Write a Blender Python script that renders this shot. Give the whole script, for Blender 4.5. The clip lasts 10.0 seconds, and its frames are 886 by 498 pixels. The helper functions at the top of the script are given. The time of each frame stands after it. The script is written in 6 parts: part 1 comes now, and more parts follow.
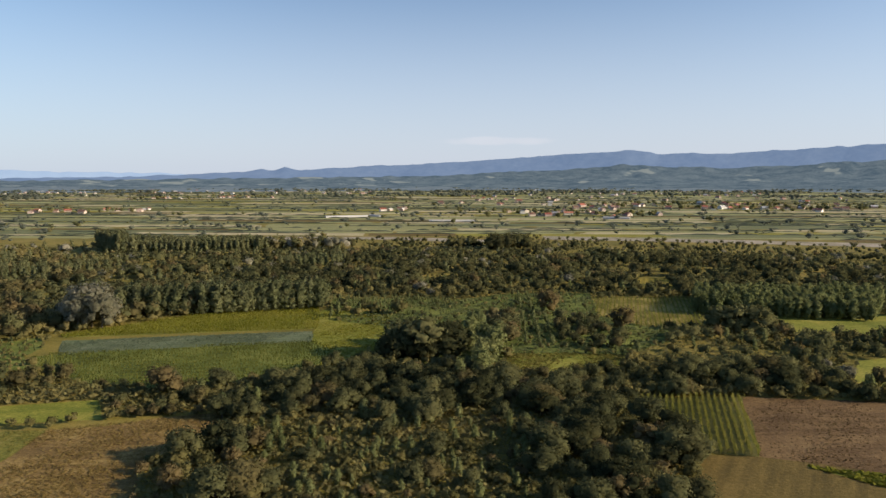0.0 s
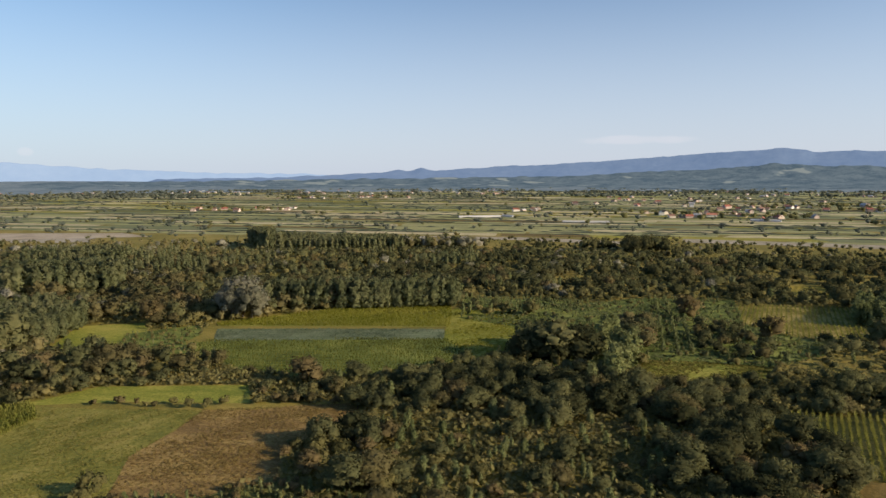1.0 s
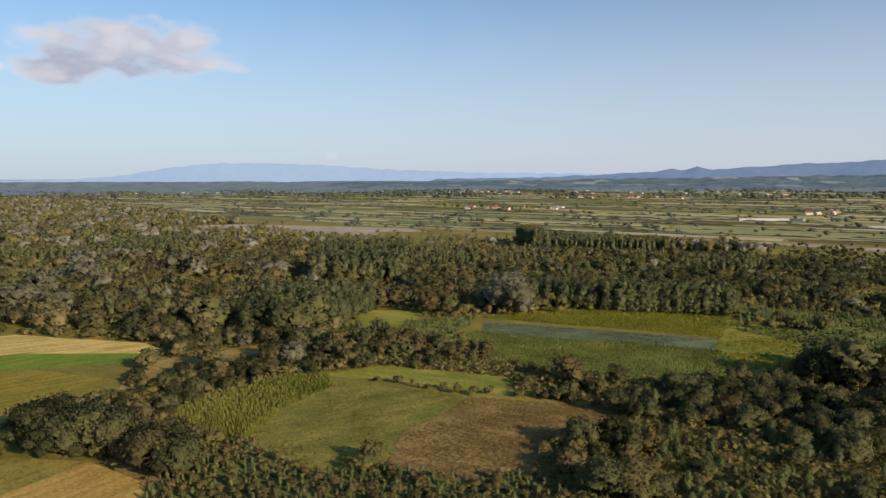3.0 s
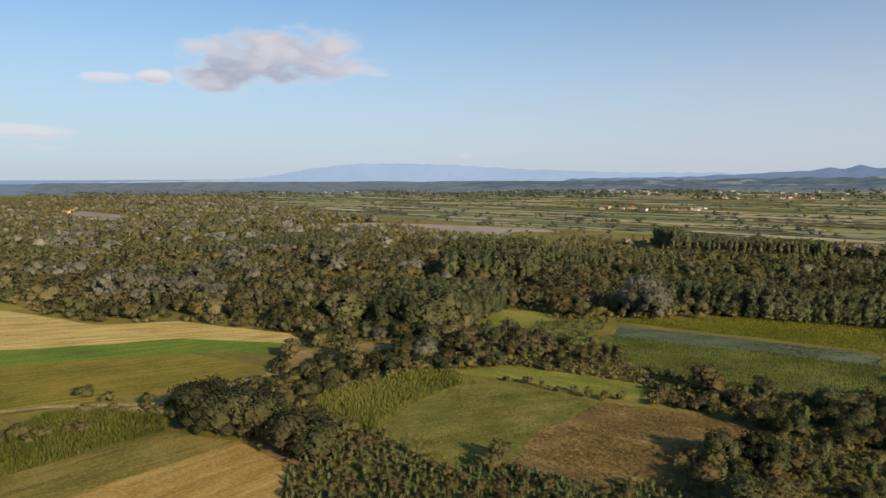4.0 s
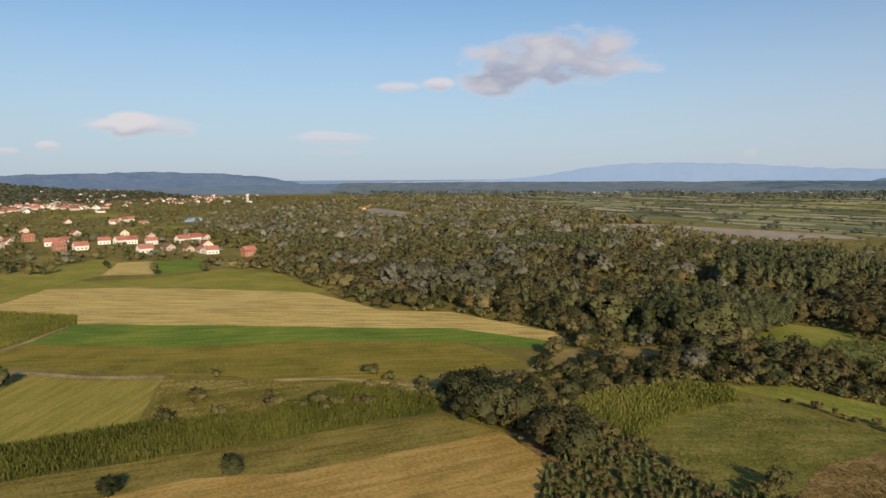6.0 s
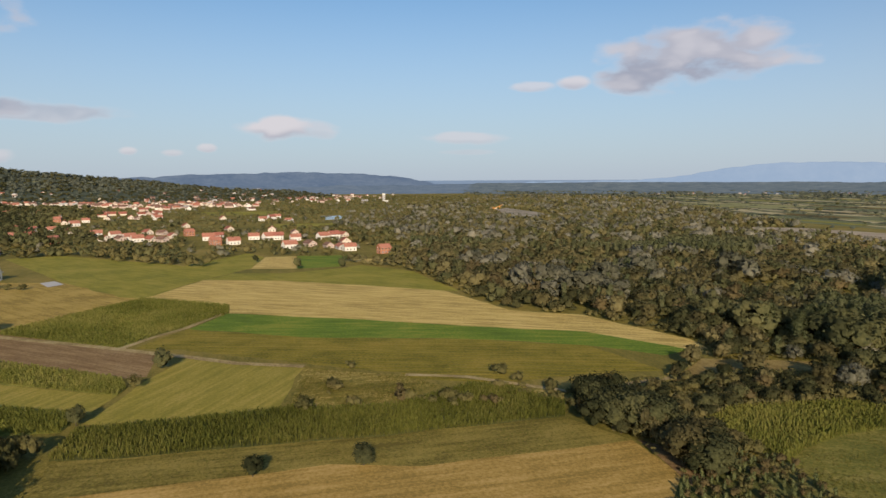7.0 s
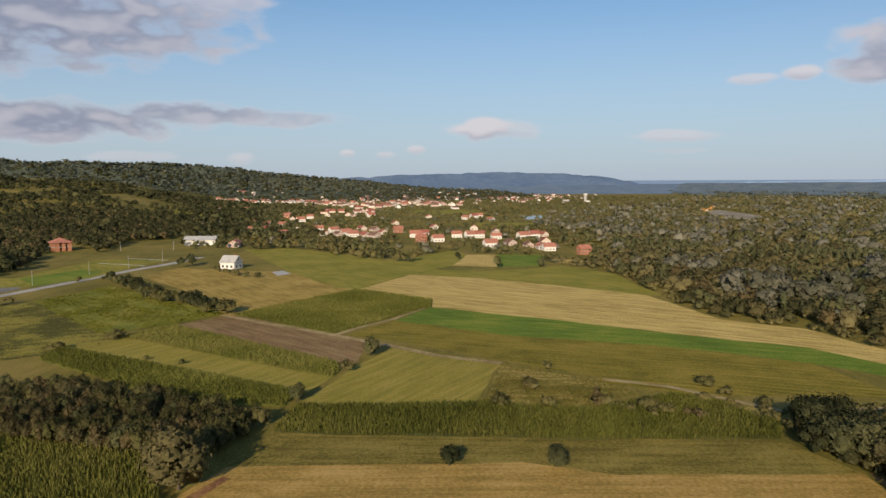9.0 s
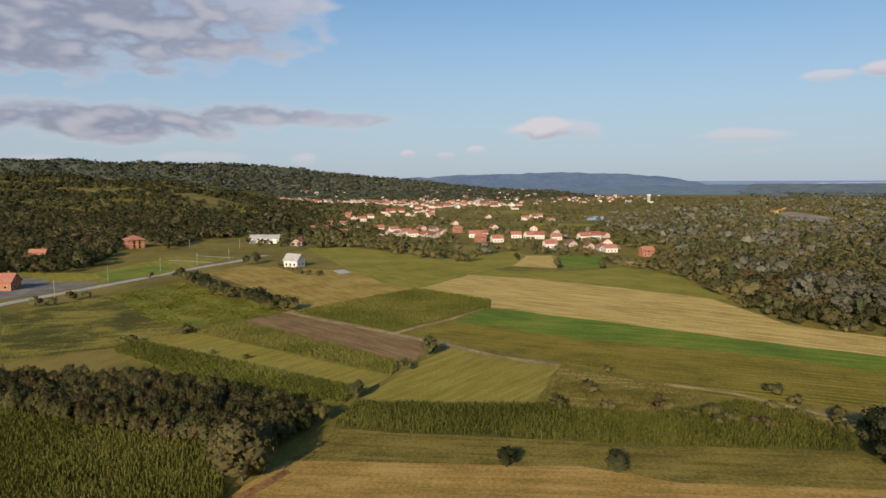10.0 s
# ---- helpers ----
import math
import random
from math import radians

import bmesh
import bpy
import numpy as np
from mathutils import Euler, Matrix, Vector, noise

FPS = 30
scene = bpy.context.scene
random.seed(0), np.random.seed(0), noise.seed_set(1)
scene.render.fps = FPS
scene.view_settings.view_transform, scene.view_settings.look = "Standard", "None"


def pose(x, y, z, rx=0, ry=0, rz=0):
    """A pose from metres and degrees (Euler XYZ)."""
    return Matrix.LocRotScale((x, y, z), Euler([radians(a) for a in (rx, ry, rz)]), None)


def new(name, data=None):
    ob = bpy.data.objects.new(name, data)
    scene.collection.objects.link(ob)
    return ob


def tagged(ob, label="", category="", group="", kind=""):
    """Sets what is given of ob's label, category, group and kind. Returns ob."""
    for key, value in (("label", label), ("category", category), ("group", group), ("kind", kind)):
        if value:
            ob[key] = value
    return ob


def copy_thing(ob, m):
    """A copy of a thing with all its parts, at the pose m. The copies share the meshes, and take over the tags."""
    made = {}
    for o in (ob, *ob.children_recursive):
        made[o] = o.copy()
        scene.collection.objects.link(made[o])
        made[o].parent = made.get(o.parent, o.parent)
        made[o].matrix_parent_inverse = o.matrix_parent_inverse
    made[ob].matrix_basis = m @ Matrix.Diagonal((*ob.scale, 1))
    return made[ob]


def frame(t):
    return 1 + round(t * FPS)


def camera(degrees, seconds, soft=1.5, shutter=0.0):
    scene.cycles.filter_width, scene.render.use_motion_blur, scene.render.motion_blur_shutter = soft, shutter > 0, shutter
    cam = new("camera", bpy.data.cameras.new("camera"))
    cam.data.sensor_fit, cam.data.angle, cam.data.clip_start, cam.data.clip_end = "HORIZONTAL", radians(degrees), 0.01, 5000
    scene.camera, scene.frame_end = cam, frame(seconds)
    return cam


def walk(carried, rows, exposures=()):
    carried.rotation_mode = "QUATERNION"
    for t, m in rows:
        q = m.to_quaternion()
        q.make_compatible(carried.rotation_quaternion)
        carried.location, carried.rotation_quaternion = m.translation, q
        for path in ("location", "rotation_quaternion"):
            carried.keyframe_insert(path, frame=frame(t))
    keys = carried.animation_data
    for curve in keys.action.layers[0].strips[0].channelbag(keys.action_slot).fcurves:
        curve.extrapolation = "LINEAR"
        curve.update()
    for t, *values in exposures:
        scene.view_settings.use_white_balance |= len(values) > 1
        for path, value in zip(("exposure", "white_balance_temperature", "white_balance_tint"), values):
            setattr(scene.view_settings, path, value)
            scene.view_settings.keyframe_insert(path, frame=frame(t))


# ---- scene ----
cam = camera(64.9, 10.0)
PATH = [
    (0, pose(0, 0, 50, 84.21, 0.05, -0.01)),
    (0.5, pose(0, 0, 50, 84.23, 0.12, 5.44)),
    (1, pose(0, 0, 50, 84.25, 0.13, 10.88)),
    (1.5, pose(0, 0, 50, 84.26, 0.09, 16.30)),
    (2, pose(0, 0, 50, 84.28, 0.13, 21.70)),
    (2.5, pose(0, 0, 50, 84.28, 0.16, 27.15)),
    (4, pose(0, 0, 50, 84.31, 0.25, 43.45)),
    (4.5, pose(0, 0, 50, 84.33, 0.27, 48.87)),
    (5, pose(0, 0, 50, 84.36, 0.31, 54.29)),
    (5.5, pose(0, 0, 50, 84.38, 0.33, 59.74)),
    (7, pose(0, 0, 50, 84.46, 0.22, 76.02)),
    (7.5, pose(0, 0, 50, 84.48, 0.20, 81.34)),
    (8, pose(0, 0, 50, 84.50, 0.20, 86.65)),
    (8.5, pose(0, 0, 50, 84.50, 0.17, 89.99)),
    (9, pose(0, 0, 50, 84.51, 0.20, 92.39)),
    (9.5, pose(0, 0, 50, 84.53, 0.17, 94.91)),
    (10, pose(0, 0, 50, 84.54, 0.12, 97.28)),
]
walk(cam, PATH, [(0.0, 0.48), (2.5, 0.38), (4.0, 0.28), (5.5, 0.18), (7.0, 0.1), (10.0, 0.04)])
import itertools
from mathutils.geometry import tessellate_polygon

# ---- world and sun ----
SHADOW_YAW, SUN_HEIGHT = 79.0, 21.0          # way the shadows fall (degrees left of +y), sun above the horizon
sun_way = Vector((math.sin(radians(SHADOW_YAW)), -math.cos(radians(SHADOW_YAW)), math.tan(radians(SUN_HEIGHT)))).normalized()
SKY_STRENGTH, SUN_STRENGTH = 0.094, 5.0

sun = new("sun", bpy.data.lights.new("sun", "SUN"))
sun.data.energy, sun.data.angle, sun.data.color = SUN_STRENGTH, radians(0.6), (1.0, 0.83, 0.62)
sun.rotation_mode = "QUATERNION"
sun.rotation_quaternion = sun_way.to_track_quat("Z", "Y")


class Nodes:
    """Short hand for building a node tree."""

    def __init__(self, tree):
        self.tree = tree
        tree.nodes.clear()

    def node(self, kind):
        return self.tree.nodes.new(kind)

    def link(self, a, b):
        self.tree.links.new(a, b)

    def put(self, value, socket):
        if isinstance(value, bpy.types.NodeSocket):
            self.link(value, socket)
        elif value is not None:
            socket.default_value = value

    def math(self, op, a, b=None, c=None, clamp=False):
        n = self.node("ShaderNodeMath")
        n.operation, n.use_clamp = op, clamp
        for i, v in enumerate((a, b, c)):
            self.put(v, n.inputs[i])
        return n.outputs[0]

    def mix(self, fac, a, b, blend="MIX"):
        n = self.node("ShaderNodeMix")
        n.data_type, n.blend_type = "RGBA", blend
        self.put(fac, n.inputs[0])
        for v, s in ((a, n.inputs[6]), (b, n.inputs[7])):
            self.put((*v, 1.0) if isinstance(v, tuple) and len(v) == 3 else v, s)
        return n.outputs[2]

    def noise(self, vector, scale, detail=3.0, rough=0.55, distortion=0.0):
        n = self.node("ShaderNodeTexNoise")
        self.put(vector, n.inputs["Vector"])
        n.inputs["Scale"].default_value, n.inputs["Detail"].default_value = scale, detail
        n.inputs["Roughness"].default_value, n.inputs["Distortion"].default_value = rough, distortion
        return n.outputs["Fac"]

    def ramp(self, fac, *stops):
        n = self.node("ShaderNodeValToRGB")
        el = n.color_ramp.elements
        while len(el) < len(stops):
            el.new(0.5)
        for e, (p, c) in zip(el, stops):
            e.position, e.color = p, (*c, 1.0) if len(c) == 3 else c
        self.put(fac, n.inputs[0])
        return n.outputs[0]

    def span(self, value, a, b, lo=0.0, hi=1.0, smooth=True):
        n = self.node("ShaderNodeMapRange")
        n.interpolation_type = "SMOOTHSTEP" if smooth else "LINEAR"
        for v, i in ((value, 0), (a, 1), (b, 2), (lo, 3), (hi, 4)):
            self.put(v, n.inputs[i])
        return n.outputs[0]


# clouds: degrees left of +y, degrees up, half width, half height, density, greyness
CLOUDS = [
    *[(56.2, 9.6, 7.0, 2.3, 1, 0.55), (60.3, 8.19, 3.6, 1.7, 1, 0.8), (65.6, 7.78, 1.35, 0.6, 0.95, 0), (68.8, 7.48, 1.9, 0.42, 0.7, 0), (88.8, 4.21, 3.3, 1, 1, 0), (86.1, 4.13, 1.8, 0.7, 0.6, 0.2), (74.1, 3.47, 4, 0.55, 0.65, 0.1), (74.1, 2.37, 2.2, 0.25, 0.35, 0.8), (41.6, 1.95, 0.5, 0.3, 0.22, 0)],
    *[(123.5, 11.50, 16, 3.7, 1, 1), (127.1, 9.13, 9, 1.6, 1, 1), (111.2, 13.37, 6, 1.3, 0.8, 0.5), (123.1, 4.49, 12, 1.6, 1, 1), (112.2, 5.31, 7.5, 0.9, 0.9, 1), (105.6, 4.98, 6, 0.7, 0.7, 0.9), (108.4, 1.88, 1.3, 0.5, 0.6, 0.1), (100.1, 2.35, 0.7, 0.35, 0.8, 0), (97.1, 2.21, 1, 0.3, 0.7, 0.1), (94.5, 2.70, 0.8, 0.4, 0.8, 0), (116.1, 2.00, 3, 0.45, 0.45, 0.3), (126.8, 1.70, 2, 0.35, 0.45, 0.3)],
    *[(-4.4, 3.00, 5, 0.35, 0.3, 0.4)],
]

world = bpy.data.worlds.new("world")
scene.world = world
world.use_nodes = True
W = Nodes(world.node_tree)
sky = W.node("ShaderNodeTexSky")
sky.sky_type, sky.sun_disc = "NISHITA", False
sky.sun_elevation, sky.sun_rotation = radians(SUN_HEIGHT), math.atan2(sun_way.x, sun_way.y)
sky.altitude, sky.air_density, sky.dust_density, sky.ozone_density = 150.0, 1.0, 1.3, 2.6
ray = W.node("ShaderNodeTexCoord").outputs["Generated"]
xyz = W.node("ShaderNodeSeparateXYZ")
W.link(ray, xyz.inputs[0])
azim = W.math("MULTIPLY", W.math("ARCTAN2", W.math("MULTIPLY", xyz.outputs[0], -1.0), xyz.outputs[1]), 180 / math.pi)
elev = W.math("MULTIPLY", W.math("ARCSINE", xyz.outputs[2]), 180 / math.pi)
flat = W.node("ShaderNodeCombineXYZ")
W.link(azim, flat.inputs[0]), W.link(W.math("MULTIPLY", elev, 2.2), flat.inputs[1])
billow = W.math("SUBTRACT", W.noise(flat.outputs[0], 0.34, 2.0, 0.4, 0.2), 0.5)
wisps = W.math("SUBTRACT", W.noise(flat.outputs[0], 1.7, 4.0, 0.6), 0.5)
cover, shade = None, None
for az, el, wide, high, dense, grey in CLOUDS:
    u = W.math("DIVIDE", W.math("SUBTRACT", azim, az), wide)
    v = W.math("DIVIDE", W.math("SUBTRACT", elev, el), high)
    d = W.math("ADD", W.math("MULTIPLY", u, u), W.math("MULTIPLY", v, v))
    d = W.math("SUBTRACT", d, W.math("ADD", W.math("MULTIPLY", billow, 2.6), W.math("MULTIPLY", wisps, 0.4)))
    m = W.span(d, 1.25, 0.15, 0.0, dense)
    low = W.math("MULTIPLY", W.math("MULTIPLY", m, 0.4 + 0.6 * min(1.0, high / 2)), W.span(W.math("ADD", v, W.math("MULTIPLY", billow, 2.0)), 0.35, -0.9))
    low = W.math("MAXIMUM", low, W.math("MULTIPLY", m, W.math("MULTIPLY", grey, W.span(billow, 0.2, -0.06, 0.5, 1.0))))
    cover = m if cover is None else W.math("MAXIMUM", cover, m)
    shade = low if shade is None else W.math("MAXIMUM", shade, low)
puff = W.mix(shade, (7.0, 6.6, 6.9), (2.75, 2.95, 3.9))
veil = W.span(elev, 21.0, -2.0, 0.0, 0.8)
away = W.span(W.math("COSINE", W.math("MULTIPLY", W.math("SUBTRACT", azim, 100.0), math.pi / 180)), -0.2, 1.0)
air = W.mix(1.0, sky.outputs[0], W.mix(away, (0.9, 1.03, 1.14), (0.74, 1.03, 1.18)), "MULTIPLY")
hazy = W.mix(veil, air, W.mix(away, (5.3, 5.7, 6.7), (5.2, 5.8, 6.8)))
back = W.node("ShaderNodeBackground")
W.link(W.mix(W.math("MULTIPLY", cover, 0.9), hazy, puff), back.inputs[0])
back.inputs[1].default_value = SKY_STRENGTH
W.link(back.outputs[0], W.node("ShaderNodeOutputWorld").inputs[0])


# ---- materials ----
def material(name, build, rough=0.9, metal=0.0):
    """build(nodes, coordinates) gives a colour and, if it likes, a height for the bump and its depth."""
    mat = bpy.data.materials.new(name)
    mat.use_nodes = True
    n = Nodes(mat.node_tree)
    coords = n.node("ShaderNodeTexCoord").outputs["Object"]
    made = build(n, coords)
    colour, height, depth = made if isinstance(made, tuple) and len(made) == 3 and not isinstance(made[0], float) else (made, None, 0)
    b = n.node("ShaderNodeBsdfPrincipled")
    n.put((*colour, 1.0) if isinstance(colour, tuple) else colour, b.inputs["Base Color"])
    b.inputs["Roughness"].default_value, b.inputs["Metallic"].default_value = rough, metal
    b.inputs["Specular IOR Level"].default_value = 0.15 if rough > 0.7 else 0.5
    if height is not None:
        bump = n.node("ShaderNodeBump")
        bump.inputs["Distance"].default_value = depth
        n.link(height, bump.inputs["Height"])
        n.link(bump.outputs[0], b.inputs["Normal"])
    n.link(b.outputs[0], n.node("ShaderNodeOutputMaterial").inputs[0])
    return mat


def turned(n, coords, yaw, stretch=(1, 1, 1)):
    """Coordinates whose x runs along the given yaw, then stretched."""
    m, k = n.node("ShaderNodeMapping"), n.node("ShaderNodeMapping")
    m.inputs["Rotation"].default_value = (0, 0, -radians(yaw))
    k.inputs["Scale"].default_value = stretch
    n.link(coords, m.inputs[0]), n.link(m.outputs[0], k.inputs[0])
    return k.outputs[0]


def soil(name, low, mid, high, yaw=0.0, row=0.0, contrast=0.25, patch=0.03, streak=0.5, spread=0.14):
    """A field: three colours spread by patches, streaks along the rows, rows, and a spread that sets how patchy it is."""

    def build(n, co):
        along = turned(n, co, yaw, (0.06, 1, 1))
        big = n.noise(co, patch, 5.0, 0.6, 0.4)
        fine = n.noise(co, 1.3, 4.0, 0.7)
        lines = n.noise(along, 0.55, 3.0, 0.65)
        f = n.math("ADD", n.math("MULTIPLY", big, 1.0 - streak * 0.5), n.math("MULTIPLY", lines, streak * 0.5))
        clods = n.noise(turned(n, co, yaw, (0.3, 1, 1)), 0.28, 3.0, 0.6)
        f = n.math("ADD", f, n.math("MULTIPLY", n.math("SUBTRACT", fine, 0.5), 0.65))
        f = n.math("ADD", f, n.math("MULTIPLY", n.math("SUBTRACT", clods, 0.5), 0.35))
        colour = n.ramp(f, (0.5 - spread, low), (0.5, mid), (0.5 + spread, high))
        height = fine
        if row:
            wave = n.node("ShaderNodeTexWave")
            wave.wave_type, wave.bands_direction = "BANDS", "Y"
            n.link(turned(n, co, yaw), wave.inputs["Vector"])
            wave.inputs["Scale"].default_value = 0.314 / row
            wave.inputs["Distortion"].default_value, wave.inputs["Detail"].default_value = 0.6, 2.0
            dark = n.mix(1.0, colour, (1 - contrast,) * 3, "MULTIPLY")
            colour = n.mix(n.math("MULTIPLY", wave.outputs[1], n.span(fine, 0.3, 0.6)), dark, colour)
            height = n.math("ADD", fine, wave.outputs[1])
        return colour, height, 0.12

    return material(name, build, 0.95)


def foliage(name, dark, mid, light, through_light=0.42, upright=1.0, relief=0.0):
    """Leaves: colour by clump, by tree and by a slow drift over the land."""
    mat = bpy.data.materials.new(name)
    mat.use_nodes = True
    n = Nodes(mat.node_tree)
    island = n.node("ShaderNodeNewGeometry").outputs["Random Per Island"]
    told = n.node("ShaderNodeAttribute")
    told.attribute_name = "tint"
    tint = told.outputs["Fac"]
    own = n.node("ShaderNodeObjectInfo").outputs["Random"]
    place = n.node("ShaderNodeNewGeometry").outputs["Position"]
    drift = n.noise(place, 0.035, 2.0)
    f = n.math("ADD", n.math("MULTIPLY", island, 0.3), n.math("ADD", n.math("MULTIPLY", tint, 0.55), n.math("MULTIPLY", own, 0.3)))
    f = n.math("ADD", f, n.math("MULTIPLY", n.math("SUBTRACT", drift, 0.5), 1.5))
    if relief:
        clusters = n.noise(turned(n, place, 0, (1, 1, upright)), 1.5, 3.0, 0.7)
        f = n.math("ADD", f, n.math("MULTIPLY", n.math("SUBTRACT", clusters, 0.5), 0.9))
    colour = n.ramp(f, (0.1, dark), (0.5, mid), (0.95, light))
    d, t = n.node("ShaderNodeBsdfDiffuse"), n.node("ShaderNodeBsdfTranslucent")
    n.link(colour, d.inputs[0]), n.link(colour, t.inputs[0])
    mix = n.node("ShaderNodeMixShader")
    mix.inputs[0].default_value = through_light
    n.link(d.outputs[0], mix.inputs[1]), n.link(t.outputs[0], mix.inputs[2])
    n.link(mix.outputs[0], n.node("ShaderNodeOutputMaterial").inputs[0])
    return mat


LEAF = {
    "round": foliage("broad_leaves", (0.077, 0.081, 0.037), (0.136, 0.135, 0.058), (0.194, 0.180, 0.077), upright=0.7, relief=0.9),
    # leaves of dark trees; also puts the hillside's cloud shade into colour
    "oak": foliage("dark_shaded_leaves", (0.041, 0.046, 0.022), (0.074, 0.075, 0.033), (0.115, 0.106, 0.046), upright=0.7, relief=0.9),
    "olive": foliage("olive_leaves", (0.085, 0.074, 0.033), (0.15, 0.128, 0.055), (0.25, 0.212, 0.095), upright=0.7, relief=0.9),
    # paler and bluer, so distance haze sits in the leaf colour
    "far": foliage("haze_paled_leaves", (0.085, 0.1, 0.075), (0.125, 0.14, 0.105), (0.17, 0.178, 0.13)),
    "poplar": foliage("poplar_leaves", (0.096, 0.108, 0.048), (0.151, 0.161, 0.073), (0.199, 0.195, 0.092), upright=0.22, relief=0.9),
    "willow": foliage("silver_leaves", (0.125, 0.122, 0.075), (0.195, 0.185, 0.122), (0.33, 0.305, 0.225), upright=0.7, relief=0.9),
    "bush": foliage("shrub_leaves", (0.102, 0.098, 0.037), (0.170, 0.151, 0.058), (0.228, 0.190, 0.075), upright=0.7, relief=0.9),
    "rust": foliage("browning_leaves", (0.098, 0.078, 0.035), (0.151, 0.118, 0.054), (0.194, 0.146, 0.067), upright=0.7, relief=0.9),
    "sapling": foliage("young_leaves", (0.121, 0.138, 0.053), (0.179, 0.195, 0.077), (0.224, 0.230, 0.096), upright=0.22, relief=0.9),
}
BARK = material("bark", lambda n, c: n.ramp(n.noise(c, 4.0, 4.0), (0.3, (0.05, 0.04, 0.03)), (0.7, (0.16, 0.13, 0.1))))
CORN_LEAF = foliage("maize_leaves", (0.072, 0.08, 0.017), (0.128, 0.13, 0.027), (0.2, 0.182, 0.047))
CORN_OLIVE = foliage("ripening_maize_leaves", (0.1, 0.108, 0.022), (0.17, 0.17, 0.036), (0.25, 0.228, 0.06))
CORN_DRY = foliage("yellowing_maize_leaves", (0.115, 0.118, 0.024), (0.2, 0.198, 0.044), (0.31, 0.268, 0.08))
GRASS_RUST_DARK = foliage("dark_weed_stems", (0.07, 0.047, 0.022), (0.1, 0.068, 0.03), (0.14, 0.1, 0.045))
CABBAGE_LEAF = foliage("cabbage_leaves", (0.1, 0.125, 0.07), (0.15, 0.175, 0.105), (0.21, 0.235, 0.15))
GRASS_BRIGHT = foliage("bright_grass", (0.15, 0.15, 0.02), (0.21, 0.205, 0.03), (0.28, 0.245, 0.05))
GRASS_RUST = foliage("dry_weed_stems", (0.15, 0.105, 0.036), (0.21, 0.15, 0.05), (0.27, 0.2, 0.075))
GRASS_BLADE = foliage("grass_blades", (0.13, 0.12, 0.03), (0.185, 0.165, 0.04), (0.24, 0.2, 0.06))

GROUND = soil("grassland", (0.122, 0.105, 0.019), (0.185, 0.150, 0.029), (0.254, 0.190, 0.048), 0, 0, 0, 0.02, 0.4)
STUBBLE = soil("cut_stubble", (0.235, 0.156, 0.036), (0.365, 0.236, 0.06), (0.475, 0.312, 0.1), 92, 0, 0, 0.05, 1.0)
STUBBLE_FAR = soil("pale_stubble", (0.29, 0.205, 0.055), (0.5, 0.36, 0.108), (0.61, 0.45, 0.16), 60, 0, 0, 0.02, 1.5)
CLOVER = soil("green_clover", (0.081, 0.129, 0.012), (0.132, 0.196, 0.018), (0.235, 0.235, 0.032), 73, 0, 0, 0.03, 0.9)
BEANS = soil("bean_rows", (0.13, 0.112, 0.011), (0.215, 0.172, 0.02), (0.29, 0.216, 0.036), 73, 2.8, 0.09, 0.06, 0.9)
MOWN = soil("mown_meadow", (0.201, 0.175, 0.026), (0.265, 0.220, 0.036), (0.339, 0.260, 0.060), 152, 0, 0, 0.04, 1.3)
PASTURE = soil("green_pasture", (0.159, 0.155, 0.019), (0.239, 0.215, 0.029), (0.307, 0.250, 0.048), 38, 0, 0, 0.04, 0.8)
BRIGHT = soil("bright_meadow", (0.13, 0.145, 0.018), (0.2, 0.2, 0.028), (0.28, 0.245, 0.048), 0, 0, 0, 0.05, 0.4, 0.11)
TILLED = soil("tilled_earth", (0.155, 0.092, 0.04), (0.225, 0.14, 0.06), (0.3, 0.205, 0.095), 48, 0, 0, 0.03, 1.3)
WEEDS = soil("dry_weeds", (0.16, 0.11, 0.035), (0.225, 0.16, 0.052), (0.3, 0.225, 0.08), 0, 0, 0, 0.05, 0.5)
RUSTY = soil("rusty_weeds", (0.145, 0.093, 0.032), (0.222, 0.143, 0.048), (0.295, 0.205, 0.068), 0, 0, 0, 0.06, 0.6, 0.1)
RUSTY_DARK = soil("dark_rusty_weeds", (0.095, 0.057, 0.024), (0.145, 0.088, 0.037), (0.2, 0.128, 0.055), 0, 0, 0, 0.06, 0.6)
DRY_GRASS = soil("dry_tan_grass", (0.238, 0.166, 0.037), (0.335, 0.233, 0.053), (0.421, 0.294, 0.077), 38, 0, 0, 0.05, 0.8, 0.09)
FALLOW = soil("fallow_weeds", (0.14, 0.12, 0.022), (0.24, 0.19, 0.04), (0.36, 0.275, 0.085), 91, 0, 0, 0.07, 0.5, 0.09)
REDDISH = soil("reddish_earth", (0.15, 0.07, 0.03), (0.25, 0.125, 0.055), (0.34, 0.19, 0.085), 20, 0, 0, 0.2, 0.8)
WEEDY = soil("dark_weedy_grass", (0.075, 0.072, 0.012), (0.13, 0.118, 0.018), (0.27, 0.225, 0.04), 120, 0, 0, 0.05, 0.3, 0.07)
VERGE_GRASS = soil("verge_grass", (0.125, 0.1, 0.02), (0.195, 0.155, 0.032), (0.27, 0.21, 0.052), 91, 0, 0, 0.07, 0.9, 0.1)
HAY = soil("hay_meadow", (0.11, 0.112, 0.02), (0.172, 0.16, 0.03), (0.26, 0.215, 0.056), 65, 0, 0, 0.09, 0.5)
LUSH = soil("lush_scrub", (0.07, 0.088, 0.016), (0.12, 0.14, 0.026), (0.185, 0.195, 0.042), 0, 0, 0, 0.06, 0.2)
CROP = soil("crop_floor", (0.13, 0.135, 0.024), (0.2, 0.195, 0.032), (0.27, 0.245, 0.05), 9, 0, 0, 0.05, 0.9)
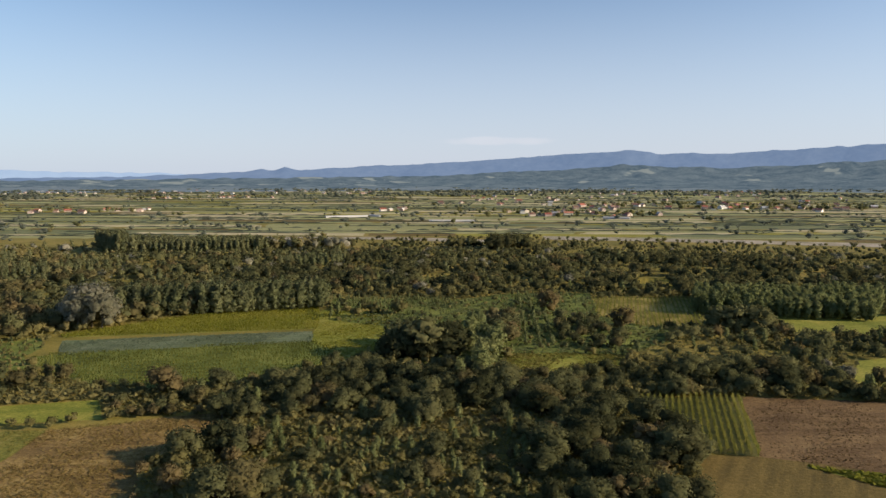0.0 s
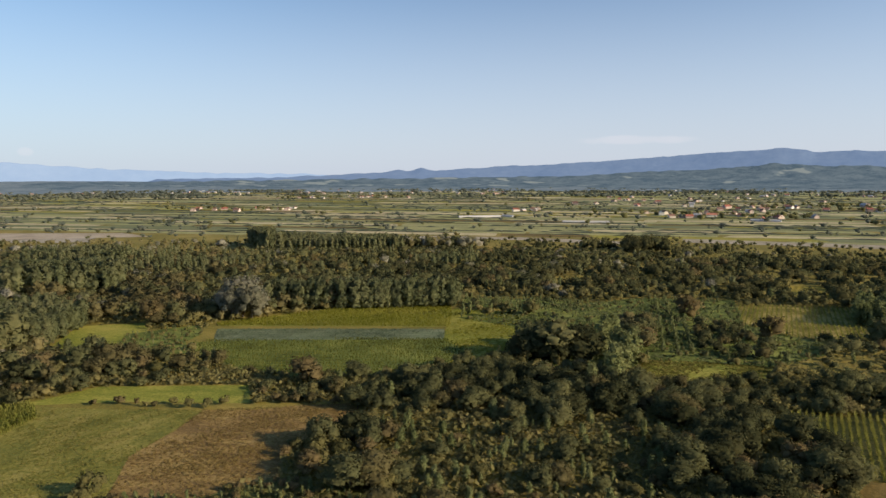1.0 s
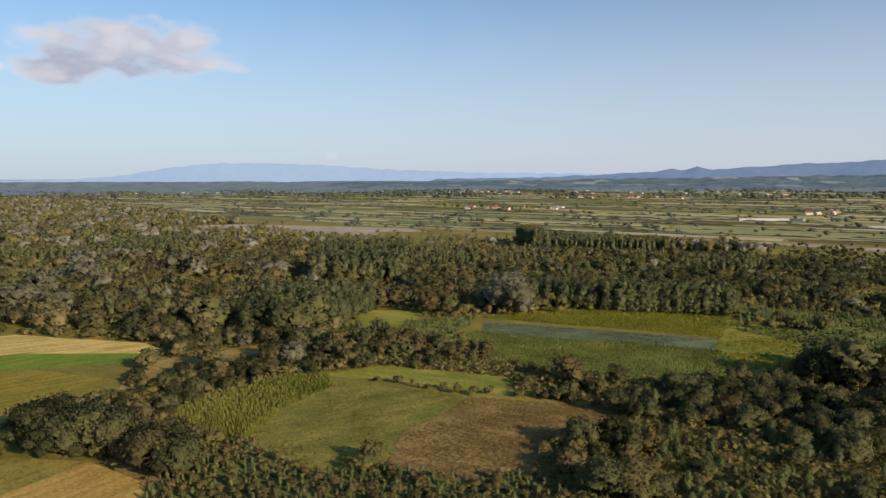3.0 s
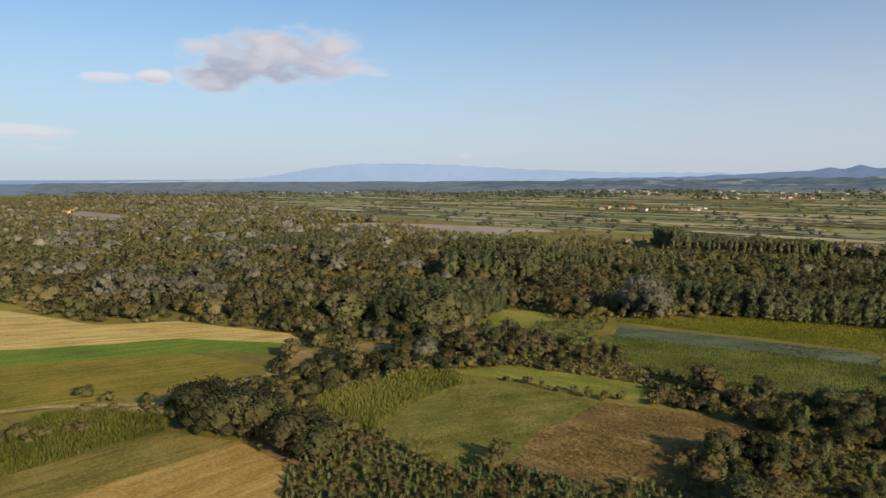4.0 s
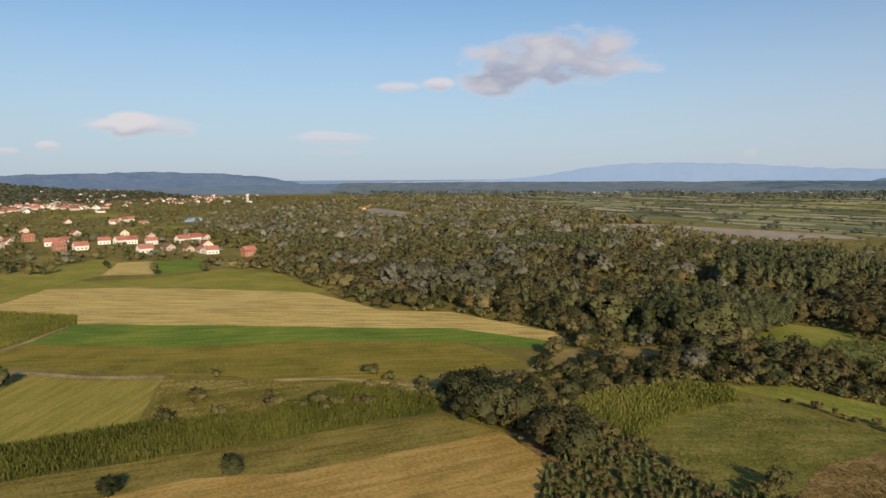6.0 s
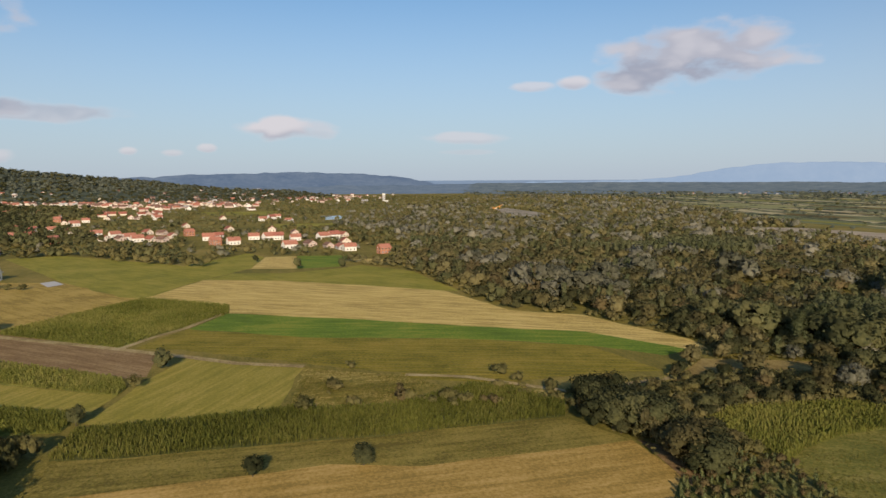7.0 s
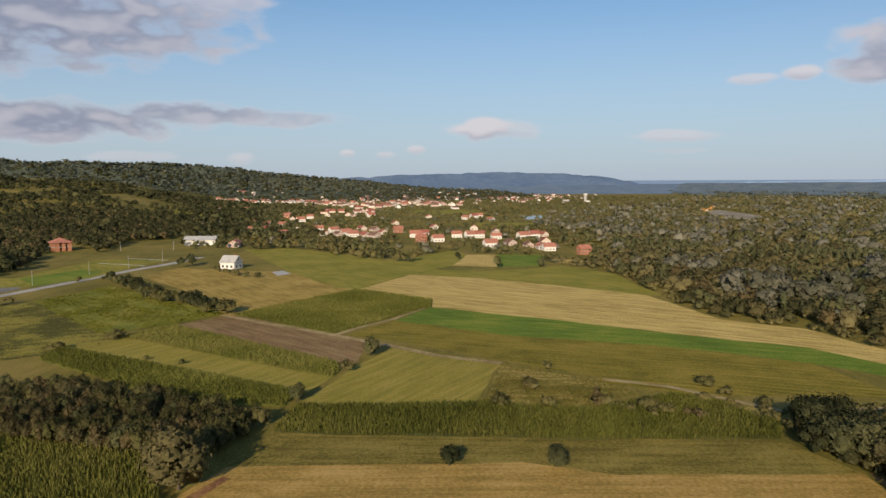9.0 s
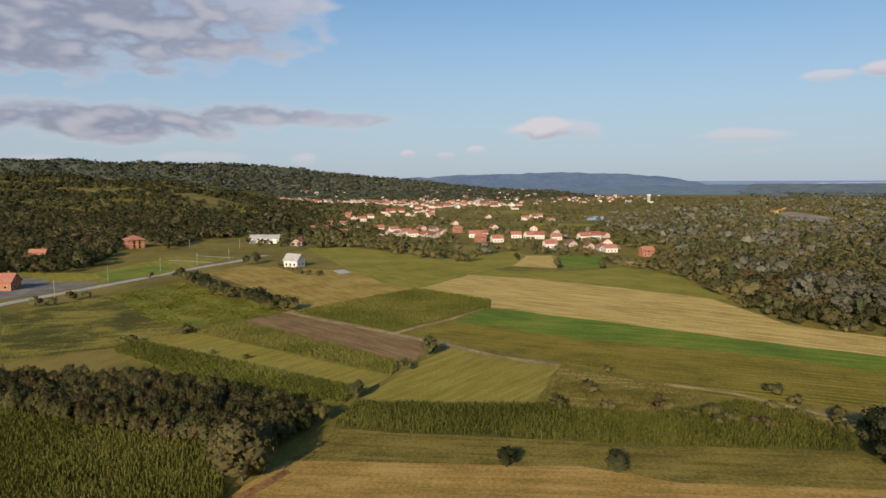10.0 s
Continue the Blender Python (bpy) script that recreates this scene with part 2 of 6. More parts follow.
OLIVE = soil("olive_grass", (0.084, 0.060, 0.016), (0.123, 0.086, 0.022), (0.168, 0.115, 0.032), 60, 0, 0, 0.05, 1.2)
CABBAGE = soil("bluish_cabbage_rows", (0.09, 0.11, 0.05), (0.13, 0.155, 0.08), (0.185, 0.205, 0.12), 9, 0, 0, 0.08, 1.2)
FLOOR = soil("scrub_floor", (0.075, 0.08, 0.02), (0.115, 0.115, 0.028), (0.17, 0.145, 0.045), 0, 0, 0, 0.04, 0.1)
FAR_FALLOW = soil("gravelly_fallow", (0.25, 0.2, 0.14), (0.33, 0.27, 0.19), (0.42, 0.35, 0.25), 0, 0, 0, 0.03, 0.6)
SAND = soil("pale_gravel", (0.2, 0.17, 0.11), (0.29, 0.245, 0.175), (0.38, 0.33, 0.26), 0, 0, 0, 0.03, 0.4)
PATH_EARTH = soil("dirt_track", (0.227, 0.165, 0.072), (0.319, 0.240, 0.106), (0.412, 0.320, 0.162), 0, 0, 0, 0.1, 0.4)
CONCRETE_ROAD = soil("pale_worn_road", (0.33, 0.305, 0.26), (0.4, 0.37, 0.32), (0.48, 0.445, 0.39), 0, 0, 0, 0.08, 0.4)
ASPHALT = soil("worn_asphalt", (0.13, 0.12, 0.105), (0.19, 0.176, 0.152), (0.26, 0.24, 0.21), 0, 0, 0, 0.08, 0.4)
WATER = material("river_water", lambda n, c: ((0.05, 0.07, 0.08), n.noise(c, 0.4, 2.0), 0.05), 0.08)


# ---- mesh helpers ----
def mesh_of(name, verts, tris, mat, tint=None, smooth=False, normals=None):
    verts, tris = np.asarray(verts, np.float32), np.asarray(tris, np.int32)
    me = bpy.data.meshes.new(name)
    me.vertices.add(len(verts))
    me.vertices.foreach_set("co", verts.ravel())
    k = tris.shape[1]
    me.loops.add(tris.size)
    me.loops.foreach_set("vertex_index", tris.ravel())
    me.polygons.add(len(tris))
    me.polygons.foreach_set("loop_start", np.arange(0, tris.size, k, dtype=np.int32))
    me.update(calc_edges=True)
    me.polygons.foreach_set("use_smooth", np.full(len(tris), smooth or normals is not None))
    if normals is not None:
        me.normals_split_custom_set_from_vertices(np.asarray(normals, np.float32))
    if tint is not None:
        me.attributes.new("tint", "FLOAT", "POINT").data.foreach_set("value", np.asarray(tint, np.float32))
    me.materials.append(mat)
    return me


def part(name, bm, mat, parent=None, label=""):
    me = bpy.data.meshes.new(name)
    bm.to_mesh(me)
    bm.free()
    me.materials.append(mat)
    ob = new(name, me)
    ob.parent = parent
    if label:
        ob["label"] = label
    return ob


def add_box(bm, centre, size, bevel=0.0):
    got = bmesh.ops.create_cube(bm, size=1.0, matrix=Matrix.LocRotScale(centre, None, size))
    if bevel:
        edges = list({e for v in got["verts"] for e in v.link_edges})
        bmesh.ops.bevel(bm, geom=edges, offset=bevel, segments=1, affect="EDGES")
    return bm


def box(centre, size, bevel=0.0):
    return add_box(bmesh.new(), centre, size, bevel)


def smooth_step(v, a, b):
    k = np.clip((np.asarray(v, float) - a) / (b - a), 0, 1)
    return k * k * (3 - 2 * k)


def yaw_of(x, y):
    return np.degrees(np.arctan2(-np.asarray(x, float), np.asarray(y, float)))


def lumps(x, y, size):
    """A cheap smooth unevenness between -1 and 1."""
    x, y = np.asarray(x) / size, np.asarray(y) / size
    return (np.sin(x * 1.7 + 1.3 * np.sin(y * 1.1)) + np.sin(y * 2.1 + 1.7 * np.sin(x * 0.7 + 1)) + np.sin(x * 3.7 - y * 2.9)) / 3


def lie(x, y):
    """The height of the ground."""
    x, y = np.asarray(x, float), np.asarray(y, float)
    far, yaw = np.hypot(x, y), yaw_of(x, y)
    slope = smooth_step(yaw, 106, 122) * smooth_step(far, 520, 1500) * 56 * smooth_step(-yaw, -178, -150)
    return slope * (1 + 0.18 * lumps(x, y, 160)) + 1.5 * lumps(x, y, 300) * smooth_step(far, 500, 900) * smooth_step(yaw, 70, 110)


def inside(poly, x, y):
    x, y = np.asarray(x, float), np.asarray(y, float)
    odd = np.zeros(x.shape, bool)
    px, py = np.array(poly, float)[:, 0], np.array(poly, float)[:, 1]
    for i in range(len(px)):
        j = i - 1
        cross = (py[i] > y) != (py[j] > y)
        with np.errstate(divide="ignore", invalid="ignore"):
            odd ^= cross & (x < (px[j] - px[i]) * (y - py[i]) / (py[j] - py[i]) + px[i])
    return odd


def repeat(ob, m, size):
    """A copy of a thing at the pose m with its own size."""
    return copy_thing(ob, m @ Matrix.Diagonal((size[0] / ob.scale[0], size[1] / ob.scale[1], size[2] / ob.scale[2], 1)))


# ---- ground ----
rings = np.concatenate([[0.0], np.geomspace(20, 4950, 90)])
turns = np.radians(np.arange(0, 360, 1.5))
gx, gy = np.outer(rings, -np.sin(turns)), np.outer(rings, np.cos(turns))
gv = np.stack([gx, gy, lie(gx, gy)], -1).reshape(-1, 3)
cell = np.arange(len(rings) * 240).reshape(len(rings), 240)
gf = np.stack([cell[:-1], np.roll(cell[:-1], -1, 1), np.roll(cell[1:], -1, 1), cell[1:]], -1).reshape(-1, 4)[:, ::-1]
tagged(new("ground", mesh_of("ground", gv, gf, GROUND, smooth=True)), "olive green summer grassland of a wide river plain", "ground", kind="structure")

OPEN = []                                    # all polygons without wood
layer = [0]


def patch(name, label, poly, mat, category="field", keep_open=True, lift=0.03):
    """A piece of land with its own cover, laid a hand's breadth over the ground, with an uneven border."""
    layer[0] += 1
    z = lift + 0.004 * (layer[0] % 25)
    rng = np.random.default_rng(layer[0])
    ring = []
    for i, a in enumerate(poly):
        b = poly[(i + 1) % len(poly)]
        a, b = Vector(a[:2]), Vector(b[:2])
        steps = max(1, int((b - a).length / 9))
        side = Vector((-(b - a).y, (b - a).x)).normalized()
        for k in range(steps):
            p = a.lerp(b, k / steps) + (side * float(rng.normal(0, 0.45)) if k else Vector((0, 0)))
            ring.append((p.x, p.y, float(lie(p.x, p.y)) + z))
    tris = np.array(tessellate_polygon([[Vector((p[0], p[1], 0)) for p in ring]]))
    flip = [t if (Vector(ring[t[1]]) - Vector(ring[t[0]])).cross(Vector(ring[t[2]]) - Vector(ring[t[0]])).z > 0 else t[::-1] for t in tris.tolist()]
    ob = tagged(new(name, mesh_of(name, ring, flip, mat)), label, category, kind="structure")
    if keep_open:
        OPEN.append(poly)
    return ob


def line_strip(name, label, pts, width, mat, category, lift=0.06):
    """A track or road along a line of points."""
    layer[0] += 1
    verts, quads = [], []
    pts = [Vector(p[:2]) for p in pts]
    for i, p in enumerate(pts):
        way = (pts[min(i + 1, len(pts) - 1)] - pts[max(i - 1, 0)]).normalized()
        side = Vector((-way.y, way.x)) * width / 2
        for s in (side, -side):
            q = p + s
            verts.append((q.x, q.y, float(lie(q.x, q.y)) + lift + 0.004 * (layer[0] % 10)))
        if i:
            quads.append((2 * i - 2, 2 * i - 1, 2 * i + 1, 2 * i))
    return tagged(new(name, mesh_of(name, verts, quads, mat)), label, category, kind="structure")


# fields of the open side
STUBBLE_FRONT = [(-106, -47), (-118, -43), (-123, -12), (-121, 29), (-125, 57), (-118, 67), (-105, 67), (-95, 66), (-82, 70), (-77, 37), (-83, -24), (-98, -48)]
patch("field", "golden cut stubble field with swaths", STUBBLE_FRONT, STUBBLE)
VERGE = [(-117, -44), (-134, -39), (-135, 7), (-134, 49), (-133, 60), (-118, 67), (-116, 25), (-121, 9)]
patch("verge", "rough brownish grass verge beside the maize", VERGE, VERGE_GRASS, "verge")
CORN_STRIP = [(-135, -40), (-150, -39), (-153, 3), (-150, 19), (-150, 27), (-161, 47), (-155, 56), (-141, 63), (-134, 60), (-132, 21), (-133, 7), (-133, -27)]
patch("field", "strip of tall green maize beside a grass verge", CORN_STRIP, FLOOR)
MOWN_POLY = [(-155, -39), (-208, -25), (-188, 8), (-152, 0), (-151, -33)]
patch("field", "light mown hay meadow with cutting lines", MOWN_POLY, MOWN)
ROUGH = [(-188, 8), (-174, 33), (-162, 39), (-151, 20), (-153, 3)]
patch("field", "rough fallow ground with weeds and shrubs", ROUGH, FALLOW)
BEAN_POLY = [(-223, -41), (-248, -28), (-225, 11), (-210, 59), (-192, 93), (-161, 100), (-163, 80), (-162, 52), (-170, 34), (-177, 32), (-191, 10), (-218, -27)]
patch("field", "low olive crop in narrow rows", BEAN_POLY, BEANS)
CLOVER_POLY = [(-248, -28), (-275, -16), (-250, 32), (-229, 65), (-210, 101), (-180, 122), (-175, 109), (-192, 93), (-210, 59), (-225, 11)]
patch("field", "bright green strip of young clover", CLOVER_POLY, CLOVER)
GOLD = [(-321, -54), (-374, -34), (-360, 6), (-335, 42), (-307, 77), (-253, 90), (-237, 113), (-191, 128), (-179, 126), (-178, 121), (-210, 101), (-229, 65), (-250, 32), (-275, -16), (-293, -19)]
patch("field", "large golden harvested wheat field", GOLD, STUBBLE_FAR)
BACK_GREEN = [(-374, -34), (-397, -20), (-390, 6), (-404, 39), (-416, 52), (-379, 77), (-305, 83), (-307, 77), (-335, 42), (-360, 6)]
patch("field", "green strip behind the wheat stubble", BACK_GREEN, PASTURE)
PATCH_TAN = [(-415, -12), (-477, -4), (-479, 17), (-409, 15)]
PATCH_GREEN = [(-409, 15), (-479, 17), (-476, 52), (-412, 40)]
patch("field", "small tan stubble plot below the village", PATCH_TAN, STUBBLE_FAR)
patch("field", "small green plot below the village", PATCH_GREEN, CLOVER)
patch("field", "narrow pale stubble strip beside the wood", [(-448, 44), (-450, 67), (-422, 82), (-428, 57)], STUBBLE_FAR)
VILLAGE_GREEN = [(-513, -170), (-525, -140), (-441, -51), (-507, -15), (-477, -4), (-415, -12), (-374, -34), (-321, -54), (-327, -65), (-383, -102)]
patch("field", "wide light green sloping meadow under the village", VILLAGE_GREEN, PASTURE)
DRY = [(-362, -177), (-402, -174), (-392, -142), (-383, -102), (-327, -65), (-321, -54), (-255, -90), (-260, -96), (-300, -119)]
patch("field", "dry tan grass field near the white house", DRY, DRY_GRASS)
CORN_MID = [(-258, -91), (-321, -54), (-293, -17), (-275, -16), (-225, -46)]
patch("field", "square of dense green maize", CORN_MID, CROP)
BROWN = [(-237, -105), (-257, -91), (-225, -47), (-214, -33), (-189, -32), (-189, -38)]
patch("field", "bare brown tilled field", BROWN, TILLED)
BRIGHT_W = [(-284, -186), (-330, -176), (-260, -95), (-239, -106), (-223, -124)]
patch("field", "yellow-green maize field beside the road", BRIGHT_W, BRIGHT)
ROUGH_W = [(-242, -203), (-284, -186), (-223, -124), (-209, -110), (-175, -148)]
patch("field", "rough weedy meadow beside the road", ROUGH_W, WEEDY)
CORN_A = [(-218, -114), (-237, -105), (-189, -38), (-180, -35), (-174, -36)]
patch("field", "narrow maize strip along the tilled field", CORN_A, CROP)
GREEN_A = [(-203, -124), (-218, -114), (-174, -36), (-161, -39), (-161, -41)]
patch("field", "narrow green grass strip between maize", GREEN_A, MOWN)
CORN_B = [(-190, -124), (-203, -124), (-161, -41), (-150, -42), (-153, -67)]
patch("field", "maize strip in front of the thicket", CORN_B, CROP)
CORN_C = [(-134, -114), (-125, -83), (-119, -57), (-101, -48), (-82, -47), (-77, -91), (-129, -151)]
patch("field", "large field of tall green maize", CORN_C, FLOOR)
FAR_GREEN_W = [(-361, -302), (-355, -242), (-444, -244), (-449, -198), (-355, -202), (-325, -213), (-322, -242)]
patch("field", "green meadow across the road", FAR_GREEN_W, PASTURE)
patch("field", "darker green lawn beside the yard", [(-338, -222), (-325, -213), (-352, -205), (-382, -208), (-392, -226), (-352, -238)], CLOVER)

# fields of the wooded side
GREEN_E = [(-102, 88), (-117, 91), (-121, 109), (-118, 130), (-79, 135), (-79, 109), (-72, 94), (-79, 85)]
patch("field", "pale green hay meadow ringed by hedges", GREEN_E, HAY)
BROWN_E = [(-79, 109), (-79, 135), (-49, 145), (-44, 139), (-52, 116), (-49, 106), (-58, 96), (-72, 93)]
patch("field", "reddish brown field of dry weeds", BROWN_E, RUSTY)
CORN_E = [(-122, 85), (-129, 97), (-126, 124), (-119, 131), (-111, 124), (-110, 108), (-106, 96), (-101, 88)]
patch("field", "curved maize strip along a hedge", CORN_E, CROP)
LANE_E = [(-123, 129), (-113, 146), (-78, 154), (-71, 141), (-85, 139), (-99, 137)]
patch("field", "bright green grass lane between hedges", LANE_E, BRIGHT)
OPEN.append([(-123, 129), (-99, 137.5), (-71, 141.5), (-49, 146), (-79, 133), (-118, 128)])
MEADOW_E = [(-149, 167), (-167, 207), (-146, 217), (-133, 193), (-132, 171)]
patch("field", "sunlit yellow-green forest meadow", MEADOW_E, BRIGHT)
CROP_BACK = [(-123, 220), (-88, 256), (-50, 275), (-46, 258), (-42, 229), (-120, 216)]
patch("field", "maize field in front of a poplar row", CROP_BACK, CROP)
CROP_BLUE = [(-118, 212), (-43, 225), (-40, 211), (-110, 195)]
patch("field", "strip of bluish cabbage plants", CROP_BLUE, CABBAGE)
CROP_FRONT = [(-116, 192), (-110, 195), (-40, 211), (-28, 196), (-37, 175), (-51, 168), (-69, 162), (-89, 167), (-110, 183)]
patch("field", "maize field striped with green rows", CROP_FRONT, LUSH)
YELLOW_E = [(-40, 209), (-45, 244), (-46, 262), (-20, 258), (-17, 226), (-18, 205), (-22, 186), (-36, 176), (-29, 196)]
patch("field", "weedy yellow-green clearing", YELLOW_E, BRIGHT)
GARDEN_W = [(-143, 199), (-127, 217), (-119, 204), (-118, 192), (-108, 180), (-129, 172)]
patch("field", "patch of low green brambles beside the crop", GARDEN_W, LUSH)
OPEN.append([(-123, 222), (-42, 232), (-36, 195), (-118, 188)])
CORN_SE = [(39, 155), (69, 156), (57, 121), (47, 123), (45, 129)]
patch("field", "square maize field with open rows", CORN_SE, FLOOR)
WEEDS_SE = [(69, 156), (99, 152), (137, 147), (103, 109), (75, 114), (57, 121)]
patch("field", "rust brown field of dry weeds", WEEDS_SE, RUSTY_DARK)
GRASS_SE = [(47, 122), (57, 121), (75, 114), (103, 109), (82, 86), (33, 86), (41, 107)]
patch("field", "olive grass strip with wheel tracks", GRASS_SE, OLIVE)
YELLOW_STRIP = [(63, 117), (75, 113), (98, 104), (91, 96), (72, 108)]
patch("field", "strip of yellow flowering crop", YELLOW_STRIP, BRIGHT)
CLEAR_E = [(14, 176), (19, 195), (35, 196), (52, 193), (47, 181), (25, 172)]
patch("field", "sunlit grass clearing in the scrub", CLEAR_E, BRIGHT)
CROP_E = [(62, 288), (112, 288), (92, 232), (66, 232), (56, 248)]
patch("field", "small plots with rows of low crops", CROP_E, FALLOW)
MEADOW_SE = [(124, 266), (158, 253), (214, 232), (205, 208), (143, 214), (111, 222)]
patch("field", "bright green meadow behind dark trees", MEADOW_SE, BRIGHT)
CLEAR_SE = [(100, 166), (114, 187), (123, 190), (142, 187), (123, 161), (107, 163)]
patch("field", "small sunlit clearing among dark trees", CLEAR_SE, BRIGHT)
SCRUB = [(-42, 245), (-18, 264), (4, 283), (29, 300), (64, 300), (57, 250), (67, 235), (76, 222), (70, 210), (52, 194), (35, 196), (19, 195), (14, 181), (-15, 187), (-18, 231)]
patch("scrubland", "open green scrubland with brambles and weeds", SCRUB, LUSH, "scrubland")
ROW_CROP = [(-44, 268), (-46, 288), (2, 285), (4, 269), (-18, 262)]
patch("field", "green strip of young bushes in the scrub", ROW_CROP, LUSH)
LOW = [(-105, 70), (-107, 78), (-102, 88), (-79, 85), (-72, 93), (-58, 96), (-49, 105), (-31, 102), (-25, 84), (-85, 54)]
patch("scrubland", "low olive brambles and saplings before the meadow", LOW, FLOOR, "scrubland")
SCRUB_W = [(-160, 50), (-157, 59), (-149, 67), (-154, 85), (-157, 100), (-148, 97), (-142, 79), (-140, 63), (-151, 54)]
patch("scrubland", "strip of rough scrub beside the bean rows", SCRUB_W, FALLOW, "scrubland")
EARTH = [(-118, 68), (-105, 67), (-97, 66), (-102, 73), (-111, 73)]
patch("bare_ground", "strip of bare brown earth at the field end", EARTH, TILLED, "bare ground")
patch("bare_ground", "reddish bare earth at the end of the thicket", [(-99, -47.5), (-105, -45.6), (-113, -42.5), (-112, -41), (-106, -43), (-101, -45)], REDDISH, "bare ground")
LANE_W = [(-169, 117), (-157, 147), (-150, 145), (-154, 111), (-150, 95)]
patch("field", "tan grass lane behind the thicket", LANE_W, WEEDS)

# ---- roads, water, gravel ----
ROAD = [(-205, -214), (-259, -218), (-287, -213), (-312, -208), (-353, -201), (-389, -196), (-423, -187), (-461, -183)]
line_strip("road", "grey asphalt country road", ROAD, 6.5, CONCRETE_ROAD, "road")
YARD = [(-254, -265), (-272, -228), (-283, -221), (-319, -215), (-337, -225), (-337, -256), (-343, -287), (-313, -325)]
patch("yard", "grey gravel yard beside the road", YARD, ASPHALT, "yard")
line_strip("dirt_track", "pale dirt track between the fields", [(-257, -95), (-245, -78), (-232, -58), (-223, -45), (-214, -33), (-208, -24), (-197, -10), (-189, 8)], 3.0, PATH_EARTH, "track", 0.16)
line_strip("dirt_track", "pale dirt track between the fields", [(-223, -45), (-237, -38), (-250, -29), (-276, -18)], 2.2, PATH_EARTH, "track", 0.16)
line_strip("dirt_track", "pale dirt track along the bean rows", [(-174, 33), (-171, 41), (-168, 48), (-150, 68), (-152, 84), (-154, 98)], 2.2, PATH_EARTH, "track", 0.16)
patch("river", "calm blue-grey river between willows", [(-1040, 72), (-1050, 103), (-990, 100), (-948, 92), (-926, 70), (-980, 76)], WATER, "river")
patch("gravel_bank", "pale gravel bank beside the river", [(-1062, 109), (-1047, 123), (-965, 110), (-935, 86), (-951, 96), (-1010, 112)], SAND, "gravel bank")
patch("gravel_bank", "long pale gravel bank in the woods", [(-1185, 392), (-1232, 430), (-1025, 417), (-912, 379), (-934, 354), (-1019, 349)], SAND, "gravel bank")
patch("gravel_bank", "long pale bare strip at the edge of the plain", [(-253, 567), (-176, 570), (-130, 574), (-44, 571), (29, 538), (49, 539), (52, 560), (20, 575), (-44, 596), (-130, 598), (-200, 604)], SAND, "gravel bank")
patch("gravel_bank", "pale bare strip at the edge of the plain", [(-480, 467), (-379, 494), (-430, 561), (-467, 536)], SAND, "gravel bank")
patch("gravel_bank", "grey bare strip at the edge of the plain", [(82, 571), (205, 540), (321, 502), (338, 529), (230, 566), (87, 604)], SAND, "gravel bank")
GAPS = [[(-615, 434), (-368, 550), (-419, 584), (-615, 542), (-660, 472)]]
for gap in GAPS:
    patch("field", "pale gravelly fallow at the edge of the woods", gap, FAR_FALLOW)
patch("field", "small clearing in the poplar woods", [(-281, 217), (-289, 233), (-251, 223), (-255, 208)], BRIGHT)
patch("field", "small clearing in the poplar woods", [(90, 342), (116, 348), (104, 312), (89, 312)], BEANS)

# ---- trees ----
def join(pieces):
    vs, ts, at = [], [], 0
    for v, t in pieces:
        vs.append(v), ts.append(np.asarray(t) + at)
        at += len(v)
    return np.concatenate(vs), np.concatenate(ts)


def unit(v):
    return v / (np.linalg.norm(v, axis=-1, keepdims=True) + 1e-9)


def sprays(rng, places, normals, size, upright=0.0, folded=True):
    """Leaf sprays, about as broad as long: folded in two triangles, or one ragged triangle each."""
    n = len(places)
    a = rng.normal(0, 1.0, (n, 3)) + (0, 0, upright)
    a = unit(a - normals * (a * normals).sum(1, keepdims=True))
    b = np.cross(normals, a)
    s = (size * rng.uniform(0.55, 1.4, n))[:, None]
    if not folded:
        v = np.stack([places + a * s * (1.2 + 0.4 * upright), places + b * s - a * s * 0.7, places - b * s * 0.9 - a * s * 0.5], 1).reshape(-1, 3)
        return v, np.arange(n * 3).reshape(-1, 3)
    v = np.stack([places + a * s * (1.1 + 0.4 * upright), places + b * s * 0.8 - normals * s * 0.25, places - a * s, places - b * s * 0.8 - normals * s * 0.25], 1).reshape(-1, 3)
    i = np.arange(n)[:, None] * 4
    return v, np.concatenate([i + (0, 1, 2), i + (0, 2, 3)])


GOLD_CUT = (1 + math.sqrt(5)) / 2
ICO_V = unit(np.array([(-1, GOLD_CUT, 0), (1, GOLD_CUT, 0), (-1, -GOLD_CUT, 0), (1, -GOLD_CUT, 0), (0, -1, GOLD_CUT), (0, 1, GOLD_CUT),
                       (0, -1, -GOLD_CUT), (0, 1, -GOLD_CUT), (GOLD_CUT, 0, -1), (GOLD_CUT, 0, 1), (-GOLD_CUT, 0, -1), (-GOLD_CUT, 0, 1)]))
ICO_T = np.array([t for t in itertools.combinations(range(12), 3) if max(math.dist(ICO_V[a], ICO_V[b]) for a, b in itertools.combinations(t, 2)) < 1.1])
ICO_T = np.array([t if np.dot(np.cross(ICO_V[t[1]] - ICO_V[t[0]], ICO_V[t[2]] - ICO_V[t[0]]), ICO_V[t[0]]) > 0 else t[::-1] for t in ICO_T])


def puff(ball, grown, rng):
    """One lump of foliage: an uneven twenty-sided ball, turned at random."""
    spin = Matrix.Rotation(rng.uniform(0, 6.28), 3, "Z") @ Matrix.Rotation(rng.uniform(0, 3.14), 3, "X")
    way = ICO_V @ np.array(spin)
    return ball[:3] + way * np.array([ball[3], ball[3], ball[4]]) * grown * rng.uniform(0.72, 1.22, (12, 1)), ICO_T, way


